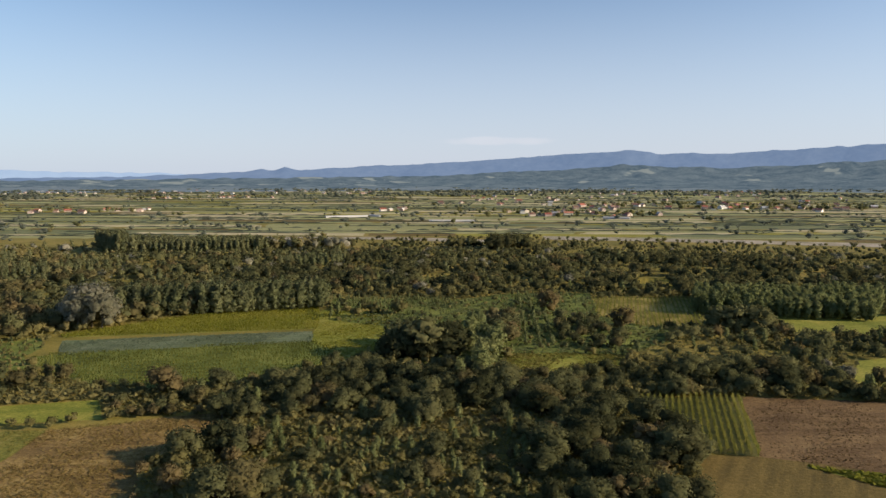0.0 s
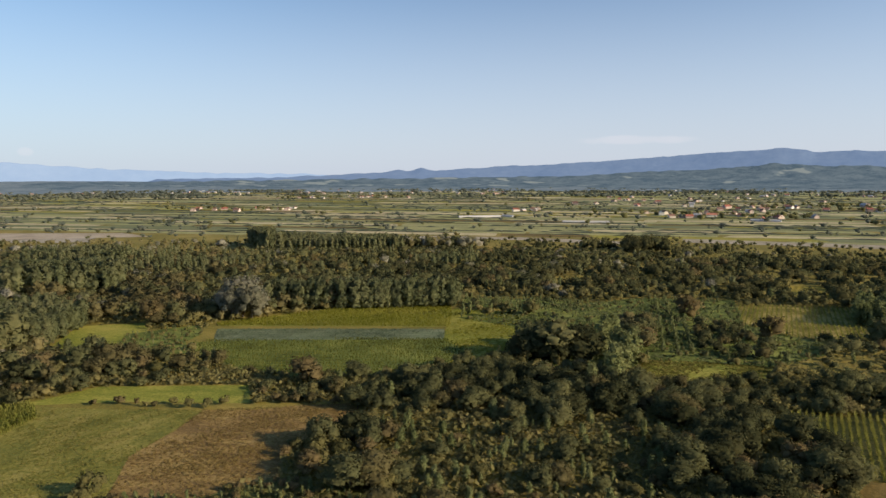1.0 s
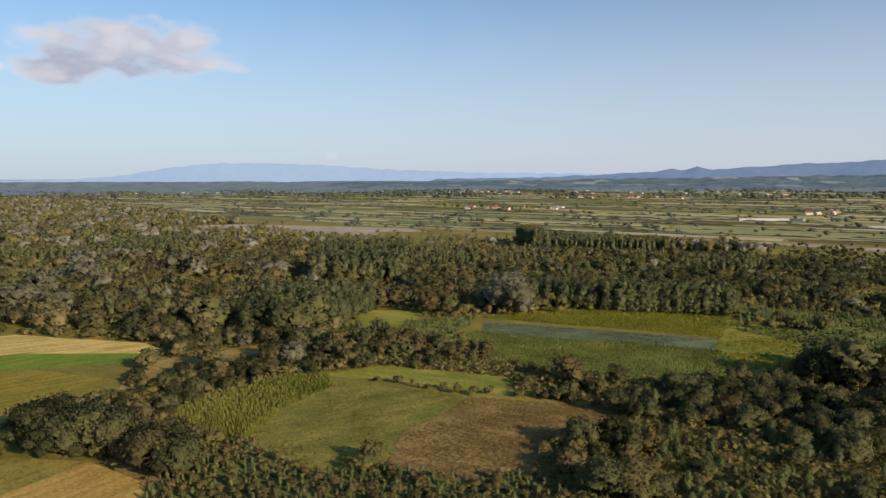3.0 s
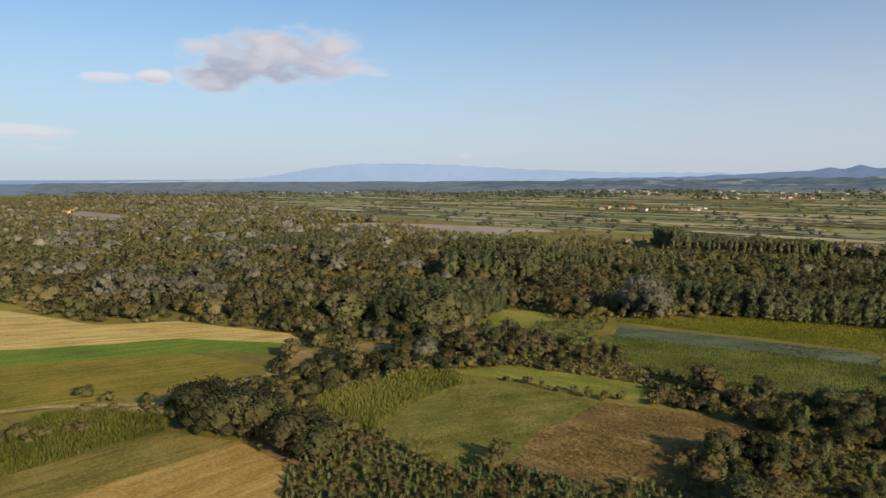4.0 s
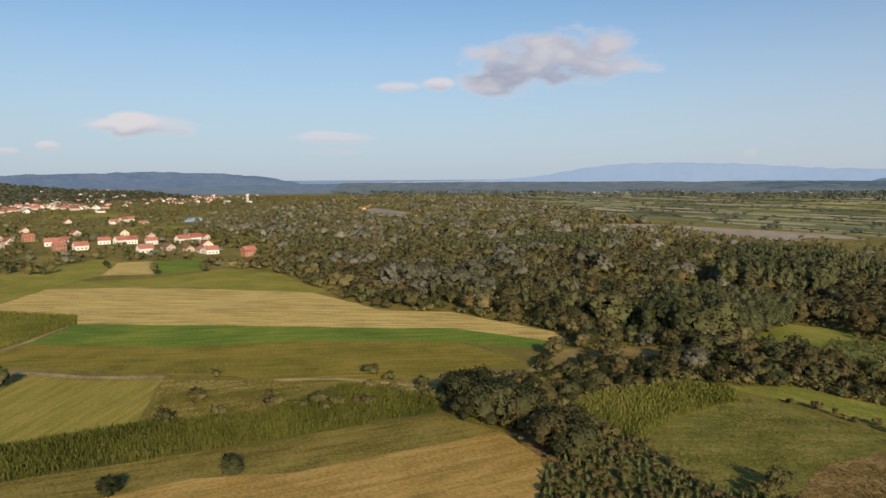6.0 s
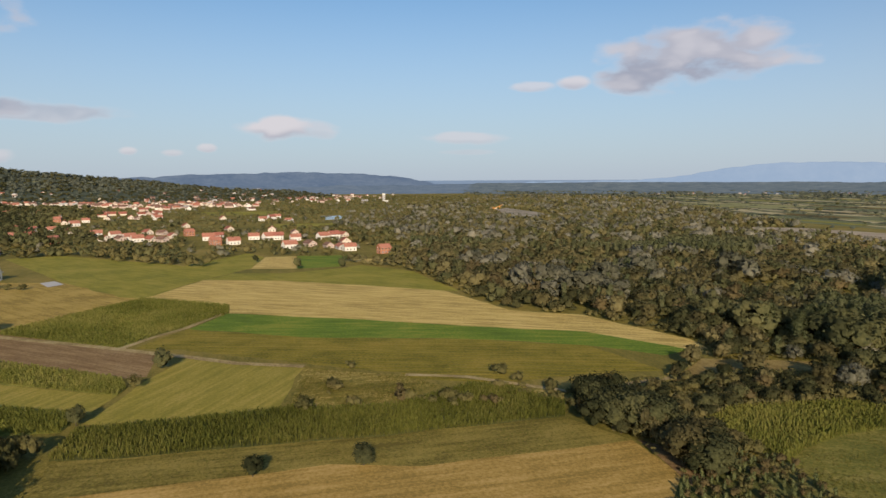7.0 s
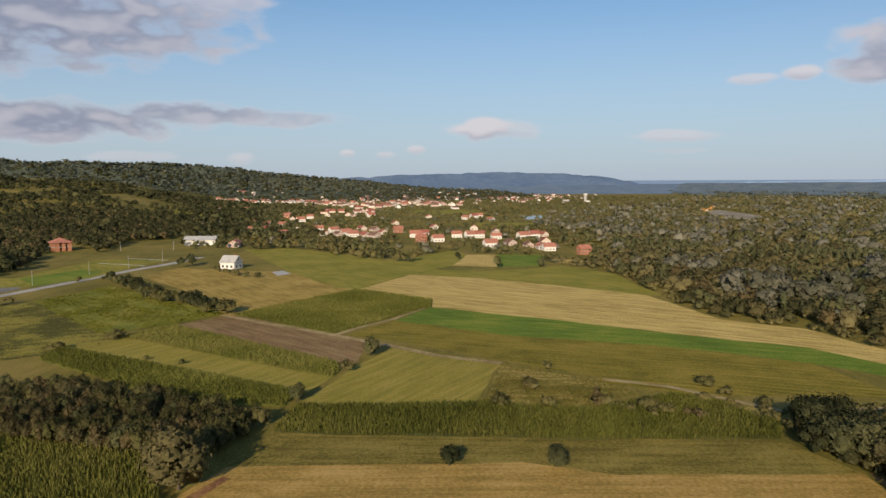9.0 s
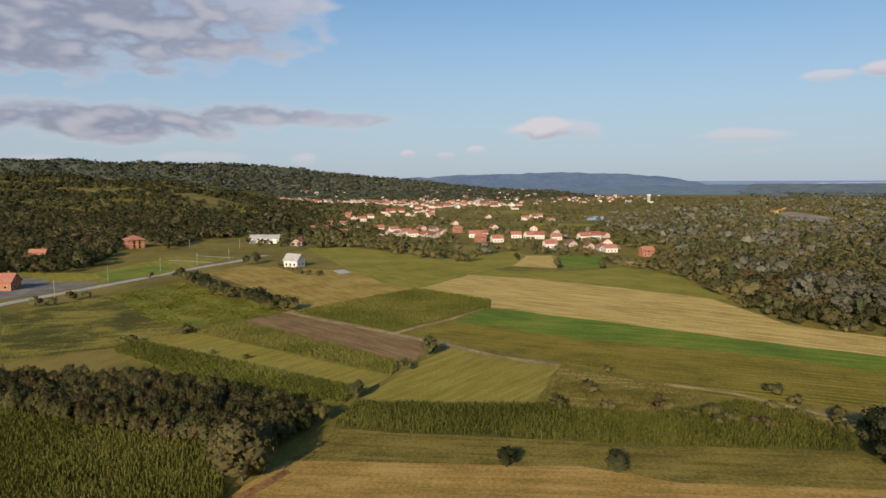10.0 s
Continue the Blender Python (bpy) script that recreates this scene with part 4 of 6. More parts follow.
# the hillside and the trees among the houses
xs, ys = jittered(-1900, -280, -1250, 0, 7.4)
d, yaw = np.hypot(xs, ys), yaw_of(xs, ys)
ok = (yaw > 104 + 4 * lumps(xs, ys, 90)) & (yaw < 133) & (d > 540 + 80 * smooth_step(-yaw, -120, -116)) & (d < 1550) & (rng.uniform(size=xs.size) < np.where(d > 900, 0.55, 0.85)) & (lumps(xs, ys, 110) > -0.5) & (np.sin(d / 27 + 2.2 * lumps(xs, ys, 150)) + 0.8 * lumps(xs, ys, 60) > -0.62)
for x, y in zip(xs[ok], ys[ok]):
    # darker leaf kind stands in for cloud shade, more so leftwards
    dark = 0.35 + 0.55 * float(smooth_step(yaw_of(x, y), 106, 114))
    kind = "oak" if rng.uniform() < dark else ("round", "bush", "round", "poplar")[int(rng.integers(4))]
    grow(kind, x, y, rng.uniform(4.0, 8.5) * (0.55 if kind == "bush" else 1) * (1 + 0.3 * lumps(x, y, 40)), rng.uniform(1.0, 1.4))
# mostly the same darkened leaves, for the shaded foot of the slope
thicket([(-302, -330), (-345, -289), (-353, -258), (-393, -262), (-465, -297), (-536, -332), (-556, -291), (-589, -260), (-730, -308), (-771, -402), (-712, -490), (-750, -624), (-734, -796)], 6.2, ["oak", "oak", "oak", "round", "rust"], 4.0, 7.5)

# ---- houses ----
def plaster(name, colour):
    return material(name, lambda n, c: n.ramp(n.noise(c, 0.7, 4.0), (0.3, tuple(v * 0.82 for v in colour)), (0.7, colour)), 0.9)


def tiles(name, colour):
    def build(n, c):
        wave = n.node("ShaderNodeTexWave")
        wave.wave_type, wave.bands_direction = "BANDS", "Z"
        n.link(c, wave.inputs["Vector"])
        wave.inputs["Scale"].default_value, wave.inputs["Distortion"].default_value = 1.6, 0.8
        f = n.math("ADD", n.math("MULTIPLY", wave.outputs[1], 0.3), n.math("MULTIPLY", n.noise(c, 0.9, 4.0), 0.9))
        return n.ramp(f, (0.3, tuple(v * 0.6 for v in colour)), (0.6, colour), (0.9, tuple(min(1, v * 1.3) for v in colour))), wave.outputs[1], 0.04
    return material(name, build, 0.85)


WALLS = [plaster("white_plaster", (0.74, 0.7, 0.63)), plaster("cream_plaster", (0.66, 0.57, 0.46)), plaster("pinkish_plaster", (0.54, 0.42, 0.35)), plaster("grey_plaster", (0.5, 0.48, 0.45))]
ROOFS = [tiles("red_clay_tiles", (0.31, 0.115, 0.08)), tiles("orange_clay_tiles", (0.4, 0.17, 0.115)), tiles("brown_clay_tiles", (0.2, 0.115, 0.085)), tiles("weathered_grey_sheet", (0.4, 0.39, 0.37))]
BRICK = plaster("bare_orange_brick", (0.42, 0.185, 0.105))
CONCRETE = plaster("raw_concrete", (0.36, 0.34, 0.3))
GLASS = material("window_glass", lambda n, c: (0.03, 0.035, 0.04), 0.1)
FRAME = plaster("painted_window_frame", (0.7, 0.69, 0.66))
WOOD = material("brown_door_wood", lambda n, c: n.ramp(n.noise(c, 3.0, 4.0), (0.3, (0.12, 0.06, 0.03)), (0.7, (0.22, 0.12, 0.06))), 0.6)


def gable_roof(long, wide, rise, eaves, overhang=0.55, thick=0.22):
    """Two slabs that meet at the ridge."""
    bm = bmesh.new()
    run = wide / 2 + overhang
    drop = overhang * rise / (wide / 2)
    for side in (1, -1):
        ring = []
        for x in (-long / 2 - overhang, long / 2 + overhang):
            for lift in (0, thick):
                ring.append([bm.verts.new((x, 0, eaves + rise + lift)), bm.verts.new((x, side * run, eaves - drop + lift))])
        a, b, c, d = ring
        for face in ((b[0], d[0], d[1], b[1]), (a[0], a[1], c[1], c[0]), (a[1], b[1], d[1], c[1]), (a[0], b[0], b[1], a[1]), (c[0], c[1], d[1], d[0])):
            bm.faces.new(face)
    bmesh.ops.recalc_face_normals(bm, faces=bm.faces)
    return bm


def gable_body(long, wide, rise, eaves):
    bm = bmesh.new()
    ends = []
    for x in (-long / 2, long / 2):
        ends.append([bm.verts.new(p) for p in ((x, -wide / 2, -0.6), (x, wide / 2, -0.6), (x, wide / 2, eaves), (x, 0, eaves + rise), (x, -wide / 2, eaves))])
    bm.faces.new(ends[0]), bm.faces.new(ends[1])
    for i in range(5):
        j = (i + 1) % 5
        bm.faces.new((ends[0][i], ends[0][j], ends[1][j], ends[1][i]))
    bmesh.ops.recalc_face_normals(bm, faces=bm.faces)
    return bm


def opening(parent, name, x, y, z, w, h, face, pane):
    """A window or door on a wall that faces along x or y."""
    out = 0.05
    size = (w + 0.2, 0.12, h + 0.2) if face == "y" else (0.12, w + 0.2, h + 0.2)
    frame_part = part(name, box((x, y, z), size), FRAME, parent)
    s = (1 if y > 0 else -1) if face == "y" else (1 if x > 0 else -1)
    at = (x, y + s * out, z) if face == "y" else (x + s * out, y, z)
    size = (w, 0.1, h) if face == "y" else (0.1, w, h)
    part("pane" if pane is GLASS else "door_leaf", box(at, size), pane, frame_part)


def house(wall_mat, roof_mat, long, wide, eaves, rise, storeys, label, detail=True):
    ob = tagged(new("house"), label, "house", "houses of the village")
    part("wall", gable_body(long, wide, rise, eaves), wall_mat, ob)
    part("roof", gable_roof(long, wide, rise, eaves), roof_mat, ob)
    if detail:
        part("chimney", box((long * 0.22, wide * 0.12, eaves + rise + 0.1), (0.6, 0.6, 1.8), 0.04), BRICK, ob, "brick chimney")
        for level in range(storeys):
            z = 1.6 + 2.8 * level
            for side in (-1, 1):
                for k in range(3):
                    x = (k - 1) * long * 0.3
                    if k == 1 and level == 0 and side == 1:
                        opening(ob, "door", x, side * wide / 2, 1.05, 1.0, 2.1, "y", WOOD)
                    else:
                        opening(ob, "window", x, side * wide / 2, z, 1.2, 1.3, "y", GLASS)
                for y in (-wide * 0.22, wide * 0.22):
                    opening(ob, "window", side * long / 2, y, z, 1.1, 1.3, "x", GLASS)
        opening(ob, "window", long / 2, 0, eaves + rise * 0.35, 0.8, 0.9, "x", GLASS)
    return ob


HOUSES = [
    house(WALLS[0], ROOFS[1], 12, 9.5, 4.4, 3.2, 1, "tall-gabled white plastered house with an orange tiled roof"),
    house(WALLS[1], ROOFS[0], 12, 9, 3.2, 3.2, 1, "cream single-storey house with a red tiled roof"),
    house(WALLS[0], ROOFS[0], 10, 9, 4.9, 3.2, 2, "two-storey white house with a red gable roof"),
    house(WALLS[2], ROOFS[2], 13, 8, 3.2, 2.6, 1, "pinkish low house with a brown tiled roof"),
    house(BRICK, ROOFS[1], 10, 8, 5.4, 2.8, 2, "unplastered brick house with an orange tiled roof"),
    house(WALLS[3], ROOFS[1], 15, 7, 3.0, 2.4, 1, "long grey farm outbuilding with a tiled roof"),
    house(WALLS[0], ROOFS[0], 13, 9, 3.8, 3.2, 2, "white village house with a red tiled roof", False),
    house(WALLS[1], ROOFS[0], 12, 9, 3.2, 3.2, 1, "cream village house with a red tiled roof", False),
    house(WALLS[0], ROOFS[0], 10, 9, 4.9, 3.2, 2, "tall white village house with a red roof", False),
    house(WALLS[2], ROOFS[2], 13, 8, 3.2, 2.6, 1, "low pinkish village house with a brown roof", False),
]
used = set()
HOUSE_SPOTS = []
DISTANT = []                                 # x, y, z, turn, size, pale


def settle(kind, x, y, turn, size=1.0):
    m = pose(x, y, float(lie(x, y)), 0, 0, turn)
    HOUSE_SPOTS.append((x, y))
    if kind in used:
        return repeat(HOUSES[kind], m, (size,) * 3)
    used.add(kind)
    HOUSES[kind].matrix_basis = m @ Matrix.Scale(size, 4)
    return HOUSES[kind]


# the near rows of the village: place, kind, turn
FRONT_STREET = [(-537, 14, 0), (-551, 30, 3), (-617, 45, 0), (-623, 55, 2), (-643, 65, 1), (-565, 59, 1), (-536, 43, 3), (-522, 51, 5), (-509, 56, 0), (-632, -14, 0), (-625, -1, 0), (-625, 7, 2), (-730, 2, 1), (-612, 21, 0), (-688, 23, 3), (-482, 77, 4), (-585, -29, 0), (-585, -43, 4), (-749, -41, 1), (-634, -52, 0), (-647, -44, 2)]
MAIN_STREET = [(-657, -120, 0), (-636, -110, 0), (-636, -99, 1), (-629, -89, 3), (-670, -86, 1), (-692, -74, 4), (-821, -91, 1), (-737, -180, 3), (-711, -158, 0), (-694, -139, 0), (-651, -139, 1), (-650, -126, 3), (-668, -232, 3), (-690, -220, 0), (-689, -208, 2), (-830, -261, 5), (-807, -239, 1), (-638, -175, 4), (-762, -196, 1), (-781, -214, 0), (-728, -116, 1), (-715, -101, 3)]
BACK_STREET = [(-1180, -386, 0), (-1280, -458, 2), (-1159, -401, 1), (-1061, -391, 5), (-927, -241, 1), (-886, -220, 0), (-1092, -289, 5), (-1274, -368, 1), (-1222, -338, 3), (-1016, -212, 1), (-928, -9, 0), (-956, 2, 2), (-987, 10, 0), (-913, 24, 5), (-975, -61, 1), (-1014, -173, 3), (-996, -145, 0), (-1031, -185, 1), (-980, -262, 4), (-1010, -275, 1), (-960, -225, 0), (-870, -245, 1)]
for street, along in ((FRONT_STREET, 12), (MAIN_STREET, 32), (BACK_STREET, 20)):
    for x, y, kind in street:
        settle(kind, x, y, along + 90 * (kind in (0, 2, 4)) + 25 * lumps(x, y, 5), 0.8 + 0.08 * lumps(x, y, 9))
# the farther quarters of the town: clusters along their lanes
rng = np.random.default_rng(21)
for yaw0, d0, spread, deep, many in ((108.5, 1750, 1.6, 70, 14), (105.2, 1800, 1.6, 80, 18), (102.6, 1650, 1.2, 90, 16), (100.2, 1560, 1.5, 80, 16), (97.6, 1500, 1.6, 110, 22), (99.2, 1950, 2.2, 160, 26),
                                     (95.0, 1600, 1.5, 120, 20), (95.4, 2150, 2.2, 200, 30), (92.0, 1580, 1.4, 130, 16), (92.2, 2250, 2.2, 220, 26), (88.6, 2000, 2.0, 200, 16), (85.4, 1900, 1.8, 240, 10),
                                     (83.2, 2300, 2.0, 260, 10), (101.6, 1180, 0.8, 50, 5), (98.4, 1130, 0.9, 30, 6)):
    for _ in range(int(many * 1.7)):
        yaw, d = yaw0 + rng.normal(0, spread * 0.75), d0 + rng.normal(0, deep * 0.7)
        x, y = -math.sin(radians(yaw)) * d, math.cos(radians(yaw)) * d
        if min(math.dist((x, y), p) for p in HOUSE_SPOTS) < 12:
            continue
        turn, size = float(rng.choice([10, 100])) + rng.normal(0, 10), rng.uniform(0.7, 1.05)
        if d < 1300:
            settle(int(rng.choice([6, 7, 7, 8, 9, 9])), x, y, turn, size)
        else:
            HOUSE_SPOTS.append((x, y))
            DISTANT.append((x, y, float(lie(x, y)), turn, size, int(rng.uniform() < 0.06)))
LEAS = [[(-851, -3), (-847, 80), (-773, 67), (-775, 10)], [(-1256, -126), (-1245, 16), (-1111, 5), (-1139, -96)], [(-905, -330), (-980, -420), (-830, -370), (-800, -300)]]
for lea in LEAS:
    patch("field", "small green field among the village gardens", lea, PASTURE)

# trees among the houses
rng = np.random.default_rng(22)
near_x, near_y = jittered(-1000, -380, -450, 300, 10.5)
xs, ys = jittered(-2300, -380, -900, 700, 16.0)
nearby, beyond = np.hypot(near_x, near_y) < 950, np.hypot(xs, ys) >= 950
xs, ys = np.concatenate([near_x[nearby], xs[beyond]]), np.concatenate([near_y[nearby], ys[beyond]])
d, yaw = np.hypot(xs, ys), yaw_of(xs, ys)
ok = (yaw > 74) & (yaw < 113) & (d > 430 + 120 * smooth_step(yaw, 95, 103)) & (d < 2300) & free(xs, ys) & (lumps(xs, ys, 55) + 0.5 * lumps(xs, ys, 21) > -0.45)
spots = np.array(HOUSE_SPOTS)
for x, y in zip(xs[ok], ys[ok]):
    if np.hypot(spots[:, 0] - x, spots[:, 1] - y).min() < 10.5:
        continue
    line = min(np.hypot(spots[:, 0] * k - x, spots[:, 1] * k - y).min() for k in (0.985, 0.965))
    among = 90 < yaw_of(x, y) < 107 and math.hypot(x, y) < 1500
    if among and rng.uniform() < 0.3:
        continue
    grow(("round", "round", "bush", "poplar", "willow")[int(rng.choice(5, p=[0.4, 0.27, 0.2, 0.05, 0.08]))], x, y, (rng.uniform(3.0, 5.4) if line > 13 else 1.8) * (1 + 0.3 * lumps(x, y, 50)), rng.uniform(1.1, 1.7))

# single buildings near the road
WHITE = house(WALLS[0], ROOFS[3], 9.5, 8, 4.2, 3.4, 1, "white plastered house with a weathered grey roof")
WHITE.matrix_basis = pose(-400, -141, 0, 0, 0, 74)
BARN = tagged(new("barn"), "long white barn with a grey sheet roof", "barn")
part("wall", gable_body(24, 11, 2.6, 4.5), WALLS[0], BARN)
part("roof", gable_roof(24, 11, 2.6, 4.5), ROOFS[3], BARN)
for k in range(4):
    opening(BARN, "gate", -8 + 5.3 * k, 5.5, 1.7, 2.6, 3.2, "y", WOOD)
BARN.matrix_basis = pose(-553, -219, 0, 0, 0, 98)
SHED = house(WALLS[2], ROOFS[1], 18, 9, 3.0, 2.4, 1, "long low farm building with an orange roof")
SHED.matrix_basis = pose(-540, -187, 0, 0, 0, 10)
RED_HOUSE = house(BRICK, ROOFS[1], 10, 9, 4.0, 4.2, 1, "brick cottage with a steep orange roof among trees")
RED_HOUSE.matrix_basis = pose(-406, -312, 0, 0, 0, 100)
ROADSIDE = house(BRICK, ROOFS[1], 13, 9, 4.2, 3.6, 1, "brick roadside building with an orange tiled roof")
ROADSIDE.matrix_basis = pose(-297, -248, 0, 0, 0, 100)


def raw_house():
    """A two-storey shell of brick between concrete slabs, with open holes and a hipped roof."""
    ob = tagged(new("unfinished_house"), "unfinished orange brick house with open window holes", "house")
    for level in range(2):
        z = 3.0 * level
        part("slab", box((0, 0, z), (13.5, 11.5, 0.25), 0.03), CONCRETE, ob, "grey concrete floor slab")
        for x in (-5.8, -2.0, 2.0, 5.8):
            for y in (-4.8, 4.8):
                part("pier", box((x, y, z + 1.5), (1.7, 0.3, 2.75)), BRICK, ob)
        for y in (-3.4, 0.2, 3.6):
            for x in (-6.5, 6.5):
                part("pier", box((x, y, z + 1.5), (0.3, 2.2, 2.75)), BRICK, ob)
        part("parapet", box((0, 4.8, z + 0.6), (12.4, 0.26, 0.9)), BRICK, ob)
        part("partition", box((0, 0, z + 1.5), (12.4, 0.25, 2.75)), BRICK, ob)
    bm = bmesh.new()
    low = [bm.verts.new(p) for p in ((-7.6, -6.6, 6.0), (7.6, -6.6, 6.0), (7.6, 6.6, 6.0), (-7.6, 6.6, 6.0))]
    top = [bm.verts.new((-1.6, 0, 9.0)), bm.verts.new((1.6, 0, 9.0))]
    for f in ((low[0], low[1], top[1], top[0]), (low[1], low[2], top[1]), (low[2], low[3], top[0], top[1]), (low[3], low[0], top[0]), low[::-1]):
        bm.faces.new(f)
    part("roof", bm, ROOFS[1], ob)
    return ob


def pole(x, y, high=7.5):
    """A concrete utility pole with a cross arm and insulators."""
    ob = tagged(new("utility_pole"), "pale concrete utility pole beside the road", "pole", "poles along the road")
    v, t = tube((0, 0, -0.3), (0, 0, high), 0.16, 0.1, 8)
    new("shaft", mesh_of("shaft", v, t, CONCRETE, smooth=True)).parent = ob
    part("cross_arm", box((0, 0, high - 0.5), (1.8, 0.14, 0.14), 0.02), CONCRETE, ob)
    for k in (-0.8, 0, 0.8):
        part("insulator", box((k, 0, high - 0.3), (0.12, 0.12, 0.25), 0.03), FRAME, ob, "white insulator")
    ob.matrix_basis = pose(x, y, 0, 0, 0, 20)


for x, y in [(-279, -208), (-329, -215), (-371, -210), (-399, -202), (-431, -196), (-499, -258), (-503, -220)]:
    pole(x, y)
line_strip("wall_footing", "low white concrete wall in the meadow", [(-421, -232), (-416, -214), (-409, -197)], 1.2, WALLS[0], "low wall", 0.4)
line_strip("wall_footing", "low white concrete wall in the meadow", [(-449, -227), (-444, -212), (-438, -196)], 1.2, WALLS[0], "low wall", 0.4)
patch("slab", "pale concrete slab behind the white house", [(-382, -112), (-388, -107), (-374, -99), (-366, -104)], WALLS[3], "slab", True, 0.25)
raw_house().matrix_basis = pose(-499, -303, 0.2, 0, 0, 45) @ Matrix.Scale(1.12, 4)

ORANGE = material("orange_machine_paint", lambda n, c: n.ramp(n.noise(c, 0.8, 3.0), (0.3, (0.5, 0.2, 0.03)), (0.7, (0.65, 0.3, 0.05))), 0.5)


def gravel_plant():
    """A sloping conveyor on legs with a hopper and a cabin."""
    ob = tagged(new("gravel_plant"), "orange gravel conveyor on the gravel bank", "machine")
    bm = bmesh.new()
    bmesh.ops.create_cube(bm, size=1.0, matrix=pose(0, 0, 5.0, 0, -22, 0) @ Matrix.Diagonal((20, 1.6, 1.0, 1)))
    part("conveyor", bm, ORANGE, ob)
    for x, high in ((-5, 3.0), (4, 6.4)):
        for y in (-1.2, 1.2):
            part("leg", box((x, y, high / 2), (0.4, 0.4, high), 0.04), ORANGE, ob)
    bm = bmesh.new()
    bmesh.ops.create_cone(bm, cap_ends=True, segments=4, radius1=1.2, radius2=3.2, depth=3.6, matrix=Matrix.Translation((-8.5, 0, 3.2)))
    part("hopper", bm, ORANGE, ob)
    part("cabin", box((-2, 3.4, 1.7), (4.5, 2.6, 3.4), 0.1), WALLS[1], ob)
    return ob


gravel_plant().matrix_basis = pose(-1164, 388, 0.1, 0, 0, 80)


def tower():
    """A tall pale silo with a head house and a leg of pipes."""
    ob = tagged(new("silo_tower"), "tall pale concrete silo tower beyond the river", "silo")
    part("shaft", box((0, 0, 9), (5, 5, 18), 0.2), WALLS[3], ob)
    part("head_house", box((0, 0, 20), (7, 6, 4), 0.2), WALLS[0], ob)
    part("annex", box((9, 0, 3), (12, 8, 6), 0.2), WALLS[0], ob)
    part("pipe", box((3.2, 0, 10), (0.8, 0.8, 18), 0.1), ROOFS[3], ob)
    return ob


tower().matrix_basis = pose(-1656, 266, 0, 0, 0, 20)

# ---- maize ----
def maize(label, poly, yaw, row, step, high, mat, seed):
    """Rows of maize plants: five arching leaf pairs round a stalk, as one sward."""
    rng = np.random.default_rng(seed)
    p = np.array(poly, float)[:, :2]
    mid = p.mean(0)
    c, s = math.cos(radians(yaw)), math.sin(radians(yaw))
    q = (p - mid) @ np.array([[c, -s], [s, c]])
    us, vs = np.meshgrid(np.arange(q[:, 0].min(), q[:, 0].max(), step), np.arange(q[:, 1].min(), q[:, 1].max(), row))
    us, vs = us.ravel() + rng.uniform(-0.4, 0.4, us.size) * step, vs.ravel() + rng.normal(0, 0.06, us.size)
    x, y = mid[0] + us * c - vs * s, mid[1] + us * s + vs * c
    ok = inside(poly, x, y) & (np.hypot(x, y) > 60)
    ok &= rng.uniform(size=x.size) > 0.06 + 0.2 * (lumps(x, y, 12) < -0.6)
    x, y = x[ok], y[ok]
    n = len(x)
    hs = high * rng.uniform(0.8, 1.12, n) * (1 + 0.08 * lumps(x, y, 15))
    pieces_v, pieces_t = [], []
    base = np.stack([x, y, lie(x, y)], 1)
    up = np.array([0, 0, 1.0])
    for k in range(3):
        turn = rng.uniform(0, 2 * math.pi, n)
        way = np.stack([np.cos(turn), np.sin(turn), 0 * turn], 1)
        side = np.stack([-np.sin(turn), np.cos(turn), 0 * turn], 1)
        z0 = hs * (0.02, 0.3, 0.5)[k]
        z1 = hs * (0.62, 0.85, 1.0)[k] * rng.uniform(0.9, 1.05, n)
        a, b = base + up * z0[:, None], base + up * z1[:, None] + way * (0.3, 0.28, 0.12)[k]
        w = 0.11 * (step / 0.4) ** 0.7
        pieces_v.append(np.stack([a - side * w * 0.7, a + side * w * 0.7, b + side * w, b - side * w * 0.6 + way * 0.1], 1).reshape(-1, 3))
        i = np.arange(n)[:, None] * 4 + k * n * 4
        pieces_t += [i + (0, 1, 2), i + (0, 2, 3)]
    tint = np.tile(np.repeat(rng.uniform(0, 0.7, n), 4), 3)
    ob = new("maize", mesh_of("maize", np.concatenate(pieces_v), np.concatenate(pieces_t), mat, tint))
    return tagged(ob, label, "crop", kind="stuff")


maize("tall green maize plants in a strip", CORN_STRIP, 91, 0.75, 0.36, 1.45, CORN_LEAF, 1)
maize("tall green maize plants in a large field", CORN_C, 52, 0.75, 0.36, 2.1, CORN_LEAF, 2)
maize("dense green maize in a square plot", CORN_MID, 40, 0.9, 0.6, 1.0, CORN_DRY, 3)
maize("narrow strip of green maize", CORN_A, 48, 0.8, 0.45, 1.2, CORN_DRY, 4)
maize("strip of green maize before the thicket", CORN_B, 48, 0.8, 0.45, 1.3, CORN_DRY, 5)
maize("curved strip of yellowing maize", CORN_E, 65, 0.8, 0.42, 1.6, CORN_OLIVE, 7)
maize("maize in front of the poplar row", CROP_BACK, 9, 0.9, 0.6, 0.8, GRASS_BRIGHT, 8)
maize("green maize in striped rows", CROP_FRONT, 9, 3.2, 0.34, 1.0, CORN_OLIVE, 9)
maize("maize in wide open rows", CORN_SE, 73, 1.3, 0.3, 1.4, CORN_OLIVE, 10)


maize("low crop in small plots", CROP_E, 75, 1.6, 0.6, 0.9, CORN_DRY, 11)


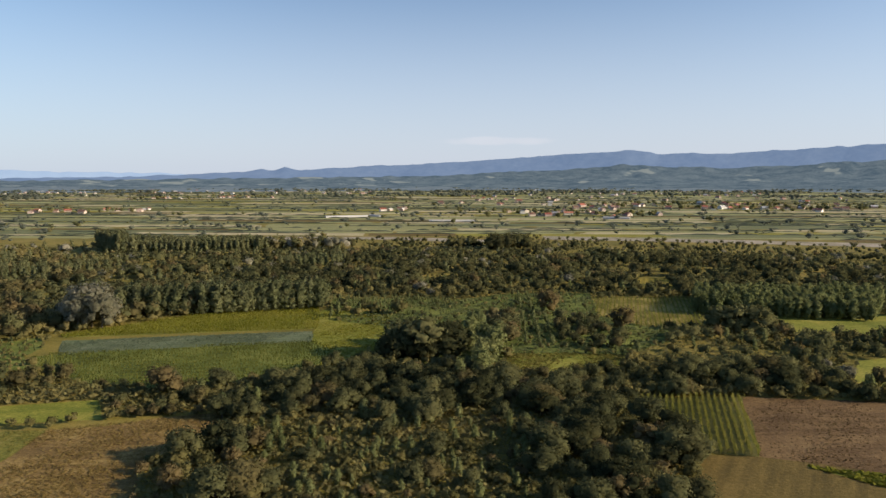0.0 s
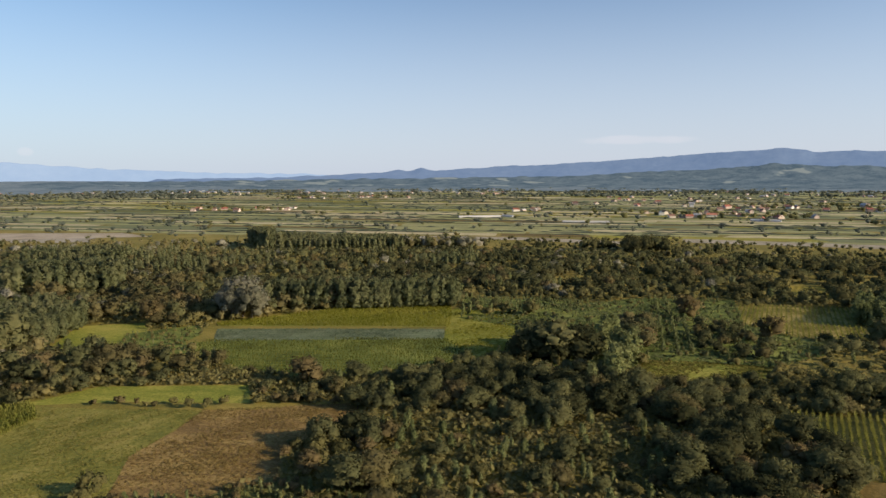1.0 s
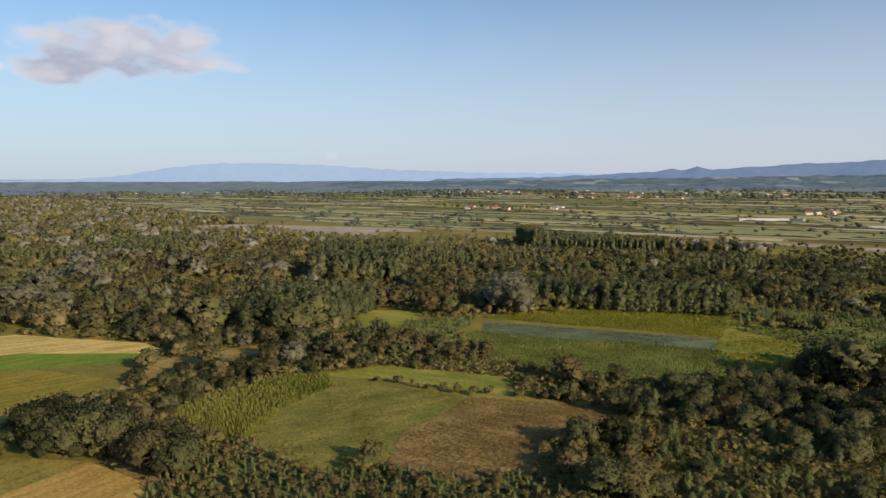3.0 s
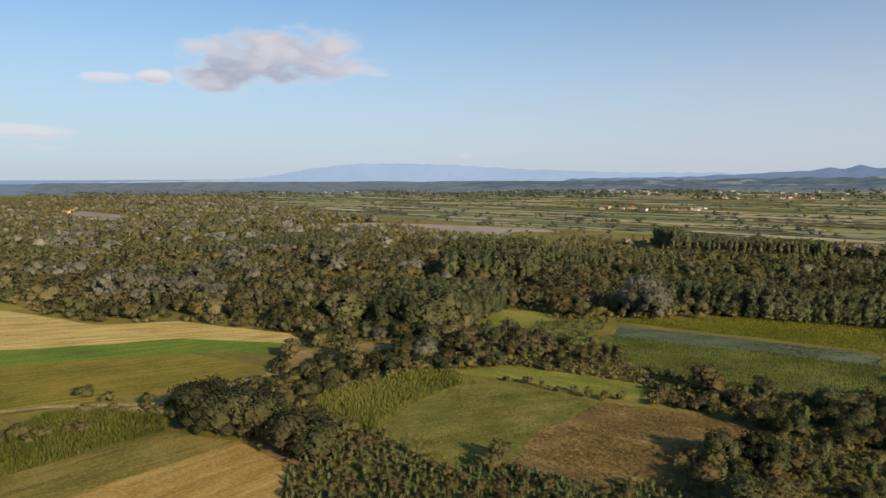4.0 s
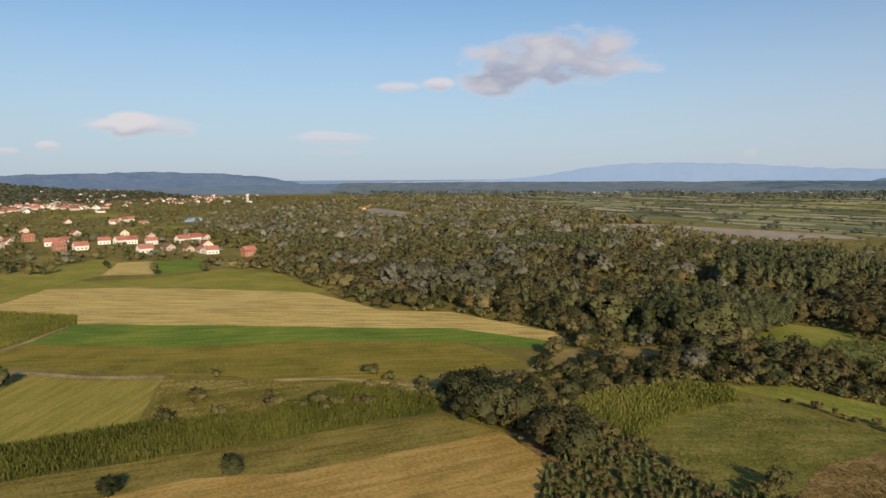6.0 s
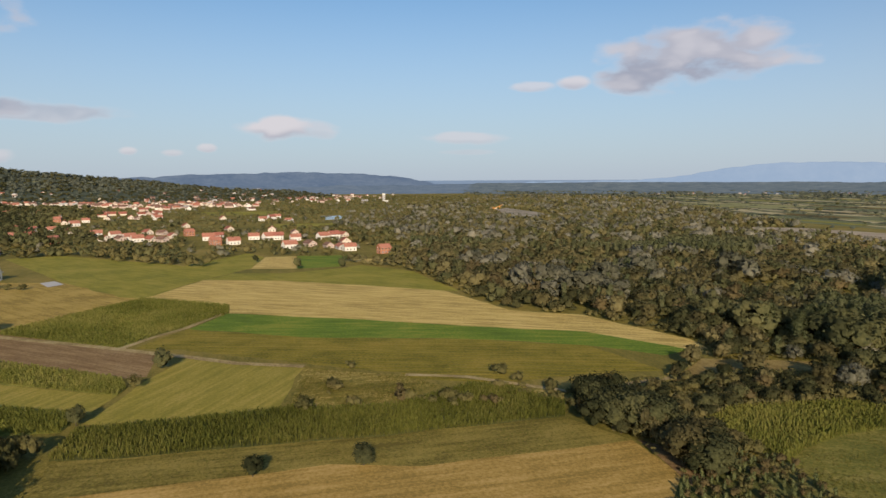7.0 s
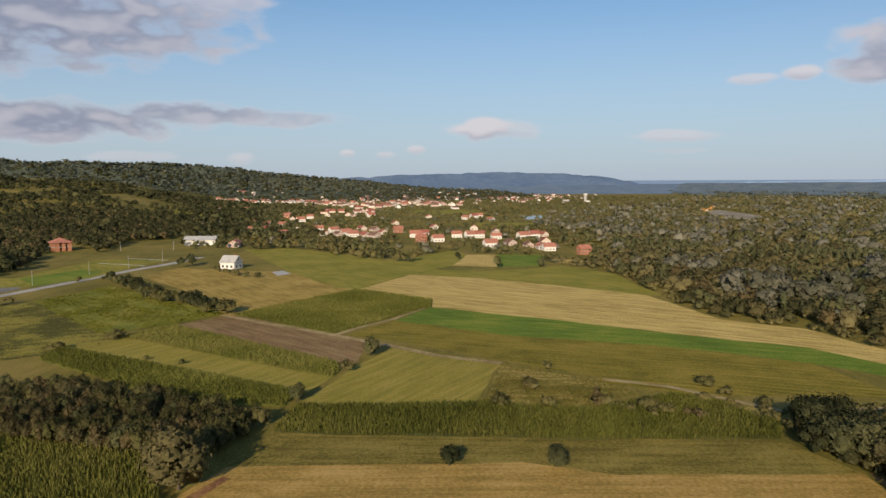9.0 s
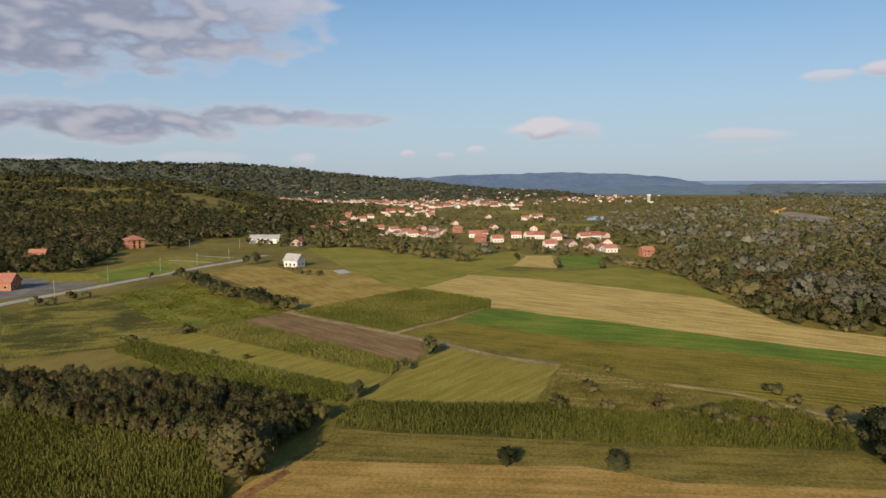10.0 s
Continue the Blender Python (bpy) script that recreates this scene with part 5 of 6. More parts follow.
# ---- grass tufts ----
def tufts(label, poly, count, high, mat, seed):
    rng = np.random.default_rng(seed)
    p = np.array(poly, float)[:, :2]
    x, y = rng.uniform(p[:, 0].min(), p[:, 0].max(), count * 3), rng.uniform(p[:, 1].min(), p[:, 1].max(), count * 3)
    ok = inside(poly, x, y) & (rng.uniform(size=x.size) < 0.55 + 0.6 * lumps(x, y, 9)) & (np.hypot(x, y) > 70)
    x, y = x[ok][:count], y[ok][:count]
    n = len(x)
    turn, s = rng.uniform(0, 2 * math.pi, n), (rng.uniform(0.5, 1.5, n) * high)[:, None]
    side = np.stack([np.cos(turn), np.sin(turn), 0 * turn], 1) * s
    away = np.stack([-np.sin(turn), np.cos(turn), 0 * turn], 1) * s * 1.3
    base, up = np.stack([x, y, lie(x, y) + 0.12], 1), np.array([0, 0, 1.0]) * s
    v = np.stack([base - side * 0.5, base + side * 0.5, base + side + away + up * 0.55, base - side + away * 0.8 + up * 0.4], 1).reshape(-1, 3)
    i = np.arange(n)[:, None] * 4
    ob = new("grass", mesh_of("grass", v, np.concatenate([i + (0, 1, 2), i + (0, 2, 3)]), mat, np.repeat(rng.uniform(-0.2, 0.7, n), 4)))
    return tagged(ob, label, "grass", kind="stuff")


tufts("dry tufts in the weedy brown field", BROWN_E, 9000, 0.16, GRASS_RUST, 31)
tufts("dry tufts in the rust brown field", WEEDS_SE, 6000, 0.14, GRASS_RUST_DARK, 32)
tufts("weeds in the fallow ground", ROUGH, 3000, 0.25, GRASS_BLADE, 33)
tufts("rows of bluish cabbages", CROP_BLUE, 6000, 0.22, CABBAGE_LEAF, 38)
tufts("bright crop beside the road", BRIGHT_W, 9000, 0.35, GRASS_BRIGHT, 39)
tufts("yellow flowering crop", YELLOW_STRIP, 2500, 0.35, GRASS_BRIGHT, 40)
tufts("weeds in the rough roadside meadow", ROUGH_W, 5000, 0.22, LEAF["bush"], 34)
tufts("rough grass in the clearing", CLEAR_E, 3000, 0.3, GRASS_BLADE, 42)
tufts("tall grass on the verge", VERGE, 7000, 0.13, GRASS_BLADE, 35)
tufts("tall grass in the hay meadow", GREEN_E, 9000, 0.14, GRASS_BLADE, 36)
tufts("brambles and weeds in the scrubland", SCRUB, 8000, 0.45, LEAF["sapling"], 43)
tufts("weeds in the yellow-green clearing", YELLOW_E, 5000, 0.25, GRASS_BRIGHT, 37)

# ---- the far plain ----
# pale dry fields, their colours washed out further to stand in for haze
HAZED_GREEN = soil("pale_hazed_grass_strip", (0.175, 0.178, 0.075), (0.25, 0.243, 0.098), (0.325, 0.3, 0.132), -4, 0, 0, 0.02, 0.8)
HAZED_TAN = soil("pale_hazed_stubble_strip", (0.29, 0.245, 0.135), (0.38, 0.32, 0.175), (0.47, 0.4, 0.225), -4, 0, 0, 0.02, 0.8)
HAZED_DULL_GREEN = soil("dull_hazed_green_strip", (0.1, 0.115, 0.05), (0.14, 0.152, 0.065), (0.18, 0.185, 0.085), -4, 0, 0, 0.02, 0.8)
STRIPS = [HAZED_GREEN, HAZED_DULL_GREEN, HAZED_TAN, HAZED_GREEN, PASTURE, OLIVE, HAZED_DULL_GREEN, HAZED_GREEN, FLOOR]
rng = np.random.default_rng(5)
SLANT = radians(-4)
far_strips = {}
v = 560.0
HEDGES = []
while v < 3300:
    deep = rng.uniform(16, 34) * (v / 700) ** 0.9
    u = -3600.0 + rng.uniform(0, 200)
    while u < 2300:
        long = rng.uniform(90, 330) * (v / 900) ** 0.5
        cu, cv = u + long / 2, v + deep / 2
        x, y = cu * math.cos(SLANT) - cv * math.sin(SLANT), cu * math.sin(SLANT) + cv * math.cos(SLANT)
        d, yaw = math.hypot(x, y), float(yaw_of(x, y))
        limit = np.interp(yaw, [o[0] for o in OUTER], [o[1] for o in OUTER]) + 25
        if -42 < yaw < 66 and limit < d < 3300:
            corners = [(u, v), (u + long - 4, v), (u + long - 4 + rng.normal(0, 8), v + deep - 1.5), (u + rng.normal(0, 8), v + deep - 1.5)]
            ring = [(a * math.cos(SLANT) - b * math.sin(SLANT), a * math.sin(SLANT) + b * math.cos(SLANT)) for a, b in corners]
            k = int(rng.choice(len(STRIPS), p=[0.2, 0.2, 0.17, 0.1, 0.1, 0.07, 0.05, 0.05, 0.06]))
            if d < 1250:
                layer[0] += 1
                ob = new("field_strip", mesh_of("field_strip", [(*p, 0.05 + 0.004 * (layer[0] % 5)) for p in ring], [(0, 1, 2, 3)], STRIPS[k]))
                tagged(ob, "long narrow farmed strip on the river plain", "field", "strips of the plain", "structure")
            else:
                far_strips.setdefault(k, []).extend((*p, 0.06) for p in ring)
            if rng.uniform() < 0.62:
                HEDGES.append((ring[3], ring[2], d))
        u += long
    v += deep
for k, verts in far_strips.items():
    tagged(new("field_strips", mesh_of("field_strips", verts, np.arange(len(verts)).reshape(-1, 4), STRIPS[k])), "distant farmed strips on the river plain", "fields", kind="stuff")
hv, hq, ht = [], [], []
for a, b, d in HEDGES:
    f0, f1 = sorted(rng.uniform(0, 1, 2)) if rng.uniform() < 0.45 else (0.0, 1.0)
    a, b = np.array(a), np.array(b)
    n = max(3, int(np.linalg.norm(b - a) * (f1 - f0) / 6.5))
    side = np.array([-(b - a)[1], (b - a)[0]]) / np.linalg.norm(b - a)
    tone = rng.uniform(-0.2, 0.5)
    for k in range(n + 1):
        p = a + (b - a) * (f0 + (f1 - f0) * k / n) + side * rng.normal(0, 0.5)
        tall = rng.uniform(0.4, 1.4) * (0.25 if k in (0, n) or rng.uniform() < 0.15 else 1) * (1 + d / 6000)
        wide = rng.uniform(0.4, 1.1) * (1 + d / 6000)
        if k:
            at = len(hv)
            hq += [(at - 4 + q, at + q, at + q + 1, at - 3 + q) for q in range(3)]
        hv += [(*(p - side * wide), 0.02), (*(p - side * wide * 0.7), tall), (*(p + side * wide * 0.6), tall * 0.9), (*(p + side * wide), 0.02)]
        ht += [tone] * 4
tagged(new("hedges", mesh_of("hedges", hv, hq, LEAF["far"], np.array(ht), smooth=True)), "low dark hedges between the farmed strips, haze in the leaf colour", "hedges", kind="stuff")
for _ in range(850):
    yaw, d = rng.uniform(-40, 64), 640 * (3000 / 640) ** rng.uniform()
    x, y = -math.sin(radians(yaw)) * d, math.cos(radians(yaw)) * d
    if d > np.interp(yaw, [o[0] for o in OUTER], [o[1] for o in OUTER]) + 20:
        for k in range(int(rng.choice([1, 1, 2, 4]))):
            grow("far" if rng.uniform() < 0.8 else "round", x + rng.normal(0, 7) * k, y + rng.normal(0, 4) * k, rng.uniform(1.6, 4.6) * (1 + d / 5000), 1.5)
# hamlets of the plain, each among its trees
for x0, y0 in [(-558, 1044), (-684, 1747), (-543, 1846), (149, 1013), (206, 921), (342, 1258), (451, 1338), (467, 1138), (617, 1278), (600, 1095), (721, 1177)]:
    for _ in range(int(rng.integers(6, 11))):
        DISTANT.append((x0 + rng.normal(0, 45), y0 + rng.normal(0, 26), 0.0, rng.uniform(0, 180), rng.uniform(0.6, 0.85), int(rng.uniform() < 0.25)))
    for _ in range(26):
        grow("round", x0 + rng.normal(0, 60), y0 + rng.normal(10, 32), rng.uniform(4, 8), 1.4)
# belts of trees far out
for _ in range(160):
    yaw, d = rng.uniform(-40, 75), rng.uniform(1900, 3900)
    x, y = -math.sin(radians(yaw)) * d, math.cos(radians(yaw)) * d
    for k in range(int(rng.integers(12, 34))):
        f = rng.normal(0, 1)
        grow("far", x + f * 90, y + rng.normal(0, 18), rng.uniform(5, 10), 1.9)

# distant settlements: small houses scattered over the plain
for yaw0, yaw1, d0, d1, count, pale in ((-32, 2, 1300, 1900, 34, 0.3), (22, 26, 1150, 1250, 6, 0.1), (5, 33, 2200, 3300, 90, 0.7), (-30, -5, 2000, 2900, 50, 0.4), (36, 60, 2500, 3300, 40, 0.5), (-14, -10, 1100, 1250, 8, 0.1), (3, 5, 1050, 1150, 6, 0.1)):
    for _ in range(count):
        yaw, d = rng.uniform(yaw0, yaw1), rng.uniform(d0, d1)
        DISTANT.append((-math.sin(radians(yaw)) * d, math.cos(radians(yaw)) * d, 0.0, rng.uniform(0, 180), rng.uniform(0.5, 0.85), int(rng.uniform() < pale)))


def tunnel(x0, y0, x1, y1, wide=6.5):
    """A long polythene tunnel: an arched skin with ribs."""
    ob = tagged(new("polytunnel"), "long white polythene greenhouse tunnel", "greenhouse", "greenhouses of the plain")
    long = math.dist((x0, y0), (x1, y1))
    bm = bmesh.new()
    rows = []
    for x in (-long / 2, long / 2):
        rows.append([bm.verts.new((x, -math.cos(math.pi * k / 8) * wide / 2, math.sin(math.pi * k / 8) * 2.6)) for k in range(9)])
    for k in range(8):
        bm.faces.new((rows[0][k], rows[0][k + 1], rows[1][k + 1], rows[1][k]))
    bm.faces.new(rows[0]), bm.faces.new(rows[1])
    part("cover", bm, WALLS[3], ob, "white polythene cover")
    for k in range(6):
        bm = bmesh.new()
        x = long * (k / 5 - 0.5)
        for j in range(8):
            a0, a1 = math.pi * j / 8, math.pi * (j + 1) / 8
            p, q = Vector((x, -math.cos(a0) * wide / 2, math.sin(a0) * 2.63)), Vector((x, -math.cos(a1) * wide / 2, math.sin(a1) * 2.63))
            add_box(bm, (p + q) / 2, (0.15, 0.3, 0.3))
        part("rib", bm, ROOFS[3], ob)
    ob.matrix_basis = pose((x0 + x1) / 2, (y0 + y1) / 2, 0, 0, 0, math.degrees(math.atan2(y1 - y0, x1 - x0)))


for a, b in ([(-150, 887), (-99, 913)], [(-16, 804), (37, 803)], [(200, 869), (230, 856)], [(-97, 926), (-81, 912)], [(-13, 800), (35, 804)]):
    tunnel(*a, *b)

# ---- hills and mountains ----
def far_cover(name, low, high, scale, haze_glow, fields=None):
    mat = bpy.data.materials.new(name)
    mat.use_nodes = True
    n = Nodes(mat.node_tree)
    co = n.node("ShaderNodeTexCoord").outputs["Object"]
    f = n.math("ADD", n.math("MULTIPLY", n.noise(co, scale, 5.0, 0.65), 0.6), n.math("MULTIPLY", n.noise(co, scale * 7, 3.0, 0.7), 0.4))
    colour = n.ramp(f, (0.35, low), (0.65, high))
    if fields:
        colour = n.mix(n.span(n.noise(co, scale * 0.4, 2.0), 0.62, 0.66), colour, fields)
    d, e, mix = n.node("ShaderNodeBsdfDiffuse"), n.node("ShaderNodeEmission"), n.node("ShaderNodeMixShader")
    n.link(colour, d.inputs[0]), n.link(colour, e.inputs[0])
    # emission share that lifts the painted haze
    mix.inputs[0].default_value = haze_glow
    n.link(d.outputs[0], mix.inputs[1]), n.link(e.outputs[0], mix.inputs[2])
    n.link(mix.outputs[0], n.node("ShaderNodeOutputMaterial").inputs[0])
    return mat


def ridge(name, label, crest, near, far, mat, rough=0.12, seed=0.0, steps=26, jag=0.05):
    """A range of hills: rises from the plain at near to its crest at far. crest: (yaw, degrees above the eye's level)."""
    yaws = np.arange(crest[0][0], crest[-1][0], 0.3)
    top = np.interp(yaws, [c[0] for c in crest], [c[1] for c in crest])
    top = top + jag * (lumps(yaws + seed, yaws * 0.7, 0.5) + 0.7 * lumps(yaws, yaws - seed, 1.4))
    ends = smooth_step(yaws, yaws[0], yaws[0] + 3.0) * smooth_step(-yaws, -yaws[-1], -yaws[-1] + 3.0)
    verts = []
    for k in range(steps + 1):
        f = k / steps
        d = near + (far - near) * f
        high = (50 + np.tan(np.radians(top)) * far) * ends
        x, y = -np.sin(np.radians(yaws)) * d, np.cos(np.radians(yaws)) * d
        uneven = lumps(x + seed, y - seed, far * 0.055) + 0.6 * lumps(x - seed, y, far * 0.02) + 0.35 * lumps(x, y + seed, far * 0.006)
        z = high * (f ** 1.25) * (1 + rough * uneven * (1.7 if k < steps else 0.35)) - 2 * (1 - f)
        verts.append(np.stack([x, y, np.minimum(z, high * (1.0 + 0.3 * rough * uneven))], 1))
    back = verts[-1].copy()
    back[:, :2] *= 1.01
    back[:, 2] = -5
    verts.append(back)
    n = len(yaws)
    grid = np.arange(n * len(verts)).reshape(len(verts), n)
    quads = np.stack([grid[:-1, :-1], grid[1:, :-1], grid[1:, 1:], grid[:-1, 1:]], -1).reshape(-1, 4)[:, ::-1]
    tagged(new(name, mesh_of(name, np.concatenate(verts), quads, mat, smooth=True)), label, "hills", kind="structure")
    return np.concatenate(verts[:-1])


WOODED = far_cover("wooded_hillside", (0.035, 0.05, 0.04), (0.13, 0.142, 0.1), 0.03, 0.0, (0.2, 0.2, 0.11))
# covers from here on have haze painted in: blue-grey colours that glow
WOODED_HAZED = far_cover("haze_painted_wooded_hills", (0.045, 0.075, 0.105), (0.14, 0.172, 0.19), 0.013, 0.75, (0.2, 0.225, 0.22))
PLAIN_HAZED = far_cover("haze_painted_wooded_plain", (0.1, 0.14, 0.2), (0.18, 0.22, 0.27), 0.01, 0.8)
PLAIN_PALE_HAZED = far_cover("haze_painted_pale_plain", (0.075, 0.105, 0.135), (0.18, 0.205, 0.215), 0.012, 0.75)
BLUE_HAZE = far_cover("haze_painted_mountains", (0.12, 0.175, 0.28), (0.165, 0.22, 0.32), 0.004, 0.85)
TABLELAND_HAZED = far_cover("haze_painted_tableland", (0.1, 0.145, 0.225), (0.17, 0.215, 0.285), 0.004, 0.85)
HORIZON_HAZED = far_cover("haze_painted_horizon", (0.19, 0.26, 0.37), (0.24, 0.31, 0.42), 0.003, 0.85)
PALE_BLUE_HAZE = far_cover("haze_painted_pale_mountain", (0.275, 0.37, 0.52), (0.325, 0.415, 0.55), 0.002, 0.9)

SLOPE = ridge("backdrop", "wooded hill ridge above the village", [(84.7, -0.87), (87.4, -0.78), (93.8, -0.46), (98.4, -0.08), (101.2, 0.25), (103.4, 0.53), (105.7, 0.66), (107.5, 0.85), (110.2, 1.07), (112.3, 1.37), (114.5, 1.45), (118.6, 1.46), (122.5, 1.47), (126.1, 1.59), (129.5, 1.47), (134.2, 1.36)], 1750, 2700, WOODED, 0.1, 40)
ridge("backdrop", "dark wooded hills beyond the plain with painted haze", [(-39.3, 1.42), (-32.2, 1.25), (-30.0, 1.09), (-26.4, 0.88), (-22.6, 0.78), (-18.5, 0.85), (-14.3, 1.01), (-9.9, 0.67), (-5.3, 0.54), (0.2, 0.2), (7.5, 0.14), (13, 0.06), (20, -0.02), (28, -0.1), (36, -0.2), (44, -0.3)], 3000, 3900, WOODED_HAZED, 0.1, 90)
ridge("backdrop", "mountain range along the horizon, painted blue for haze", [(-39.2, 2.30), (-32.2, 2.33), (-29.9, 2.23), (-26.3, 2.03), (-22.5, 1.88), (-17.7, 1.90), (-15.1, 2.11), (-9.9, 1.93), (-5.3, 1.64), (-3.0, 1.42), (1.6, 1.15), (6.6, 1.01), (11.6, 0.64), (12.7, 0.86), (13.8, 0.64), (14.6, 0.81), (15.5, 0.55), (18.0, 0.40), (21.3, 0.25), (25, 0.14), (30, 0.05), (36, 0.0)], 4100, 4500, BLUE_HAZE, 0.06, 150)
ridge("backdrop", "mountain on the horizon, painted pale blue for haze", [(15.5, 0.37), (16.4, 0.01), (20.1, 0.32), (20.6, 0.38), (26.3, 0.47), (28.9, 0.47), (32.4, 0.65), (37.2, 0.78), (41.2, 1.08), (45.4, 1.29), (50.9, 1.27), (53.7, 0.96), (56.2, 0.52), (57.8, 0.28), (59.5, 0.12), (62, 0.03), (66, -0.05), (72, -0.15)], 4550, 4700, PALE_BLUE_HAZE, 0.03, 200)
ridge("backdrop", "long tableland on the horizon, painted blue for haze", [(74.7, -0.21), (77.3, 0.01), (79.6, 0.37), (82.1, 0.64), (87.4, 0.76), (91.9, 0.69), (97.5, 0.47), (101.2, 0.34), (105.7, 0.35)], 4000, 4400, TABLELAND_HAZED, 0.1, 250)
ridge("backdrop", "wooded far edge of the plain with painted haze", [(-60, -0.2), (0, -0.16), (30, -0.14), (60, -0.14), (76, -0.15)], 2600, 4600, PLAIN_PALE_HAZED, 0.25, 300, 40, 0.01)
ridge("backdrop", "wooded far edge of the plain, painted blue for haze", [(66, -0.2), (90, -0.22), (130, -0.3)], 2700, 4650, PLAIN_HAZED, 0.25, 300, 40, 0.01)
ridge("backdrop", "horizon of the plain with painted blue haze", [(-60, 0.06), (20, 0.08), (60, 0.07), (130, 0.06)], 4720, 4900, HORIZON_HAZED, 0.02, 340, 26, 0.0)

# houses on the lower slopes
rng = np.random.default_rng(31)
slope_yaw = yaw_of(SLOPE[:, 0], SLOPE[:, 1])
spots = SLOPE[(slope_yaw > 90) & (slope_yaw < 109) & (SLOPE[:, 2] > 1.5) & (SLOPE[:, 2] < 26)]
for x, y, z in spots[rng.permutation(len(spots))[:36]]:
    DISTANT.append((x + rng.normal(0, 14), y + rng.normal(0, 14), z - 1.0, rng.uniform(0, 180), rng.uniform(0.7, 0.9), int(rng.uniform() < 0.1)))
for x, y, z in SLOPE[SLOPE[:, 2] > 1]:
    if lumps(x, y, 130) + 0.6 * lumps(x, y, 47) > (-0.9 if z < 26 else -0.8):
        for _ in range(1 if z < 26 else 3):
            # mostly haze-paled leaves on the upper ridge, dark leaves lower down
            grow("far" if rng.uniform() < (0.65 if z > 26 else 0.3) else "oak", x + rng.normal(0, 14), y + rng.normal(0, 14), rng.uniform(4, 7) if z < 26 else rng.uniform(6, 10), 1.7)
            TREES[-1] += (float(z) - (1 if z < 26 else 3),)


def distant_houses():
    """Low gabled houses of the far settlements, all in one mesh: walls and roofs."""
    verts, faces, slots = [], [], []
    chance = np.random.default_rng(8)
    for x, y, z, turn, size, pale in DISTANT:
        long, wide, eaves, rise = chance.uniform(10, 17) * size, 9.5 * size, chance.uniform(3, 4.6) * size, chance.uniform(2.6, 3.4) * size
        c, w = math.cos(radians(turn)), math.sin(radians(turn))
        at = len(verts)
        profile = [(-wide / 2, -1), (wide / 2, -1), (wide / 2, eaves), (0, eaves + rise), (-wide / 2, eaves)]
        for u in (-long / 2, long / 2):
            verts += [(x + u * c - v * w, y + u * w + v * c, z + h) for v, h in profile]
        over = [(-wide / 2 - 0.5, eaves - 0.15), (0, eaves + rise + 0.2), (wide / 2 + 0.5, eaves - 0.15)]
        for u in (-long / 2 - 0.4, long / 2 + 0.4):
            verts += [(x + u * c - v * w, y + u * w + v * c, z + h) for v, h in over]
        faces += [(at, at + 4, at + 3), (at, at + 3, at + 2), (at, at + 2, at + 1), (at + 5, at + 6, at + 7), (at + 5, at + 7, at + 8), (at + 5, at + 8, at + 9),
                  (at + 1, at + 2, at + 7), (at + 1, at + 7, at + 6), (at, at + 5, at + 9), (at, at + 9, at + 4),
                  (at + 10, at + 13, at + 14), (at + 10, at + 14, at + 11), (at + 11, at + 14, at + 15), (at + 11, at + 15, at + 12)]
        slots += [int(chance.choice([0, 1, 2, 2]))] * 10 + [6 if pale else int(chance.choice([3, 4, 5, 5]))] * 4
    data = mesh_of("distant_houses", verts, faces, WALLS[0])
    for mat in (WALLS[1], WALLS[2], ROOFS[0], ROOFS[1], ROOFS[2], ROOFS[3]):
        data.materials.append(mat)
    data.polygons.foreach_set("material_index", slots)
    tagged(new("distant_houses", data), "small pale houses with red tiled roofs far off", "houses", kind="stuff")


distant_houses()

# ---- planting ----
rng = np.random.default_rng(77)
tx, ty = np.array([t[1] for t in TREES]), np.array([t[2] for t in TREES])
low_down = np.any([inside(zone, tx, ty) for zone in LOW_ZONES], axis=0)
order = [(k, x, y, h * (0.66 if low else 1), w, up[0] if up else float(lie(x, y))) for (k, x, y, h, w, *up), low in zip(TREES, low_down)]
order.sort(key=lambda t: t[1] ** 2 + t[2] ** 2)
LABELS = {
    "round": "leafy green broadleaf tree in the scrub", "oak": "dark green broad-crowned tree in a thicket", "far": "small tree on the open plain", "olive": "rounded olive-brown tree in the woods", "bush": "rounded olive green shrub in rough grass", "poplar": "tall slender green poplar in a row",
    "willow": "broad silvery willow with pale leaves", "rust": "shrubby tree with browning rust leaves", "sapling": "slim light green poplar sapling",
}
NAMES = {"round": "tree", "oak": "oak_tree", "far": "tree", "olive": "broadleaf_tree", "bush": "shrub", "poplar": "poplar_tree", "willow": "willow_tree", "rust": "browning_tree", "sapling": "sapling"}
SINGLE = {"round": 250, "oak": 120, "far": 0, "olive": 150, "bush": 290, "poplar": 110, "willow": 30, "rust": 80, "sapling": 80}
first, counts, rest = {}, {}, {}
templates = {(k, lod): [crown(k, lod, rng) for _ in range(4)] for k in LABELS for lod in (1, 2, 3, 4)}
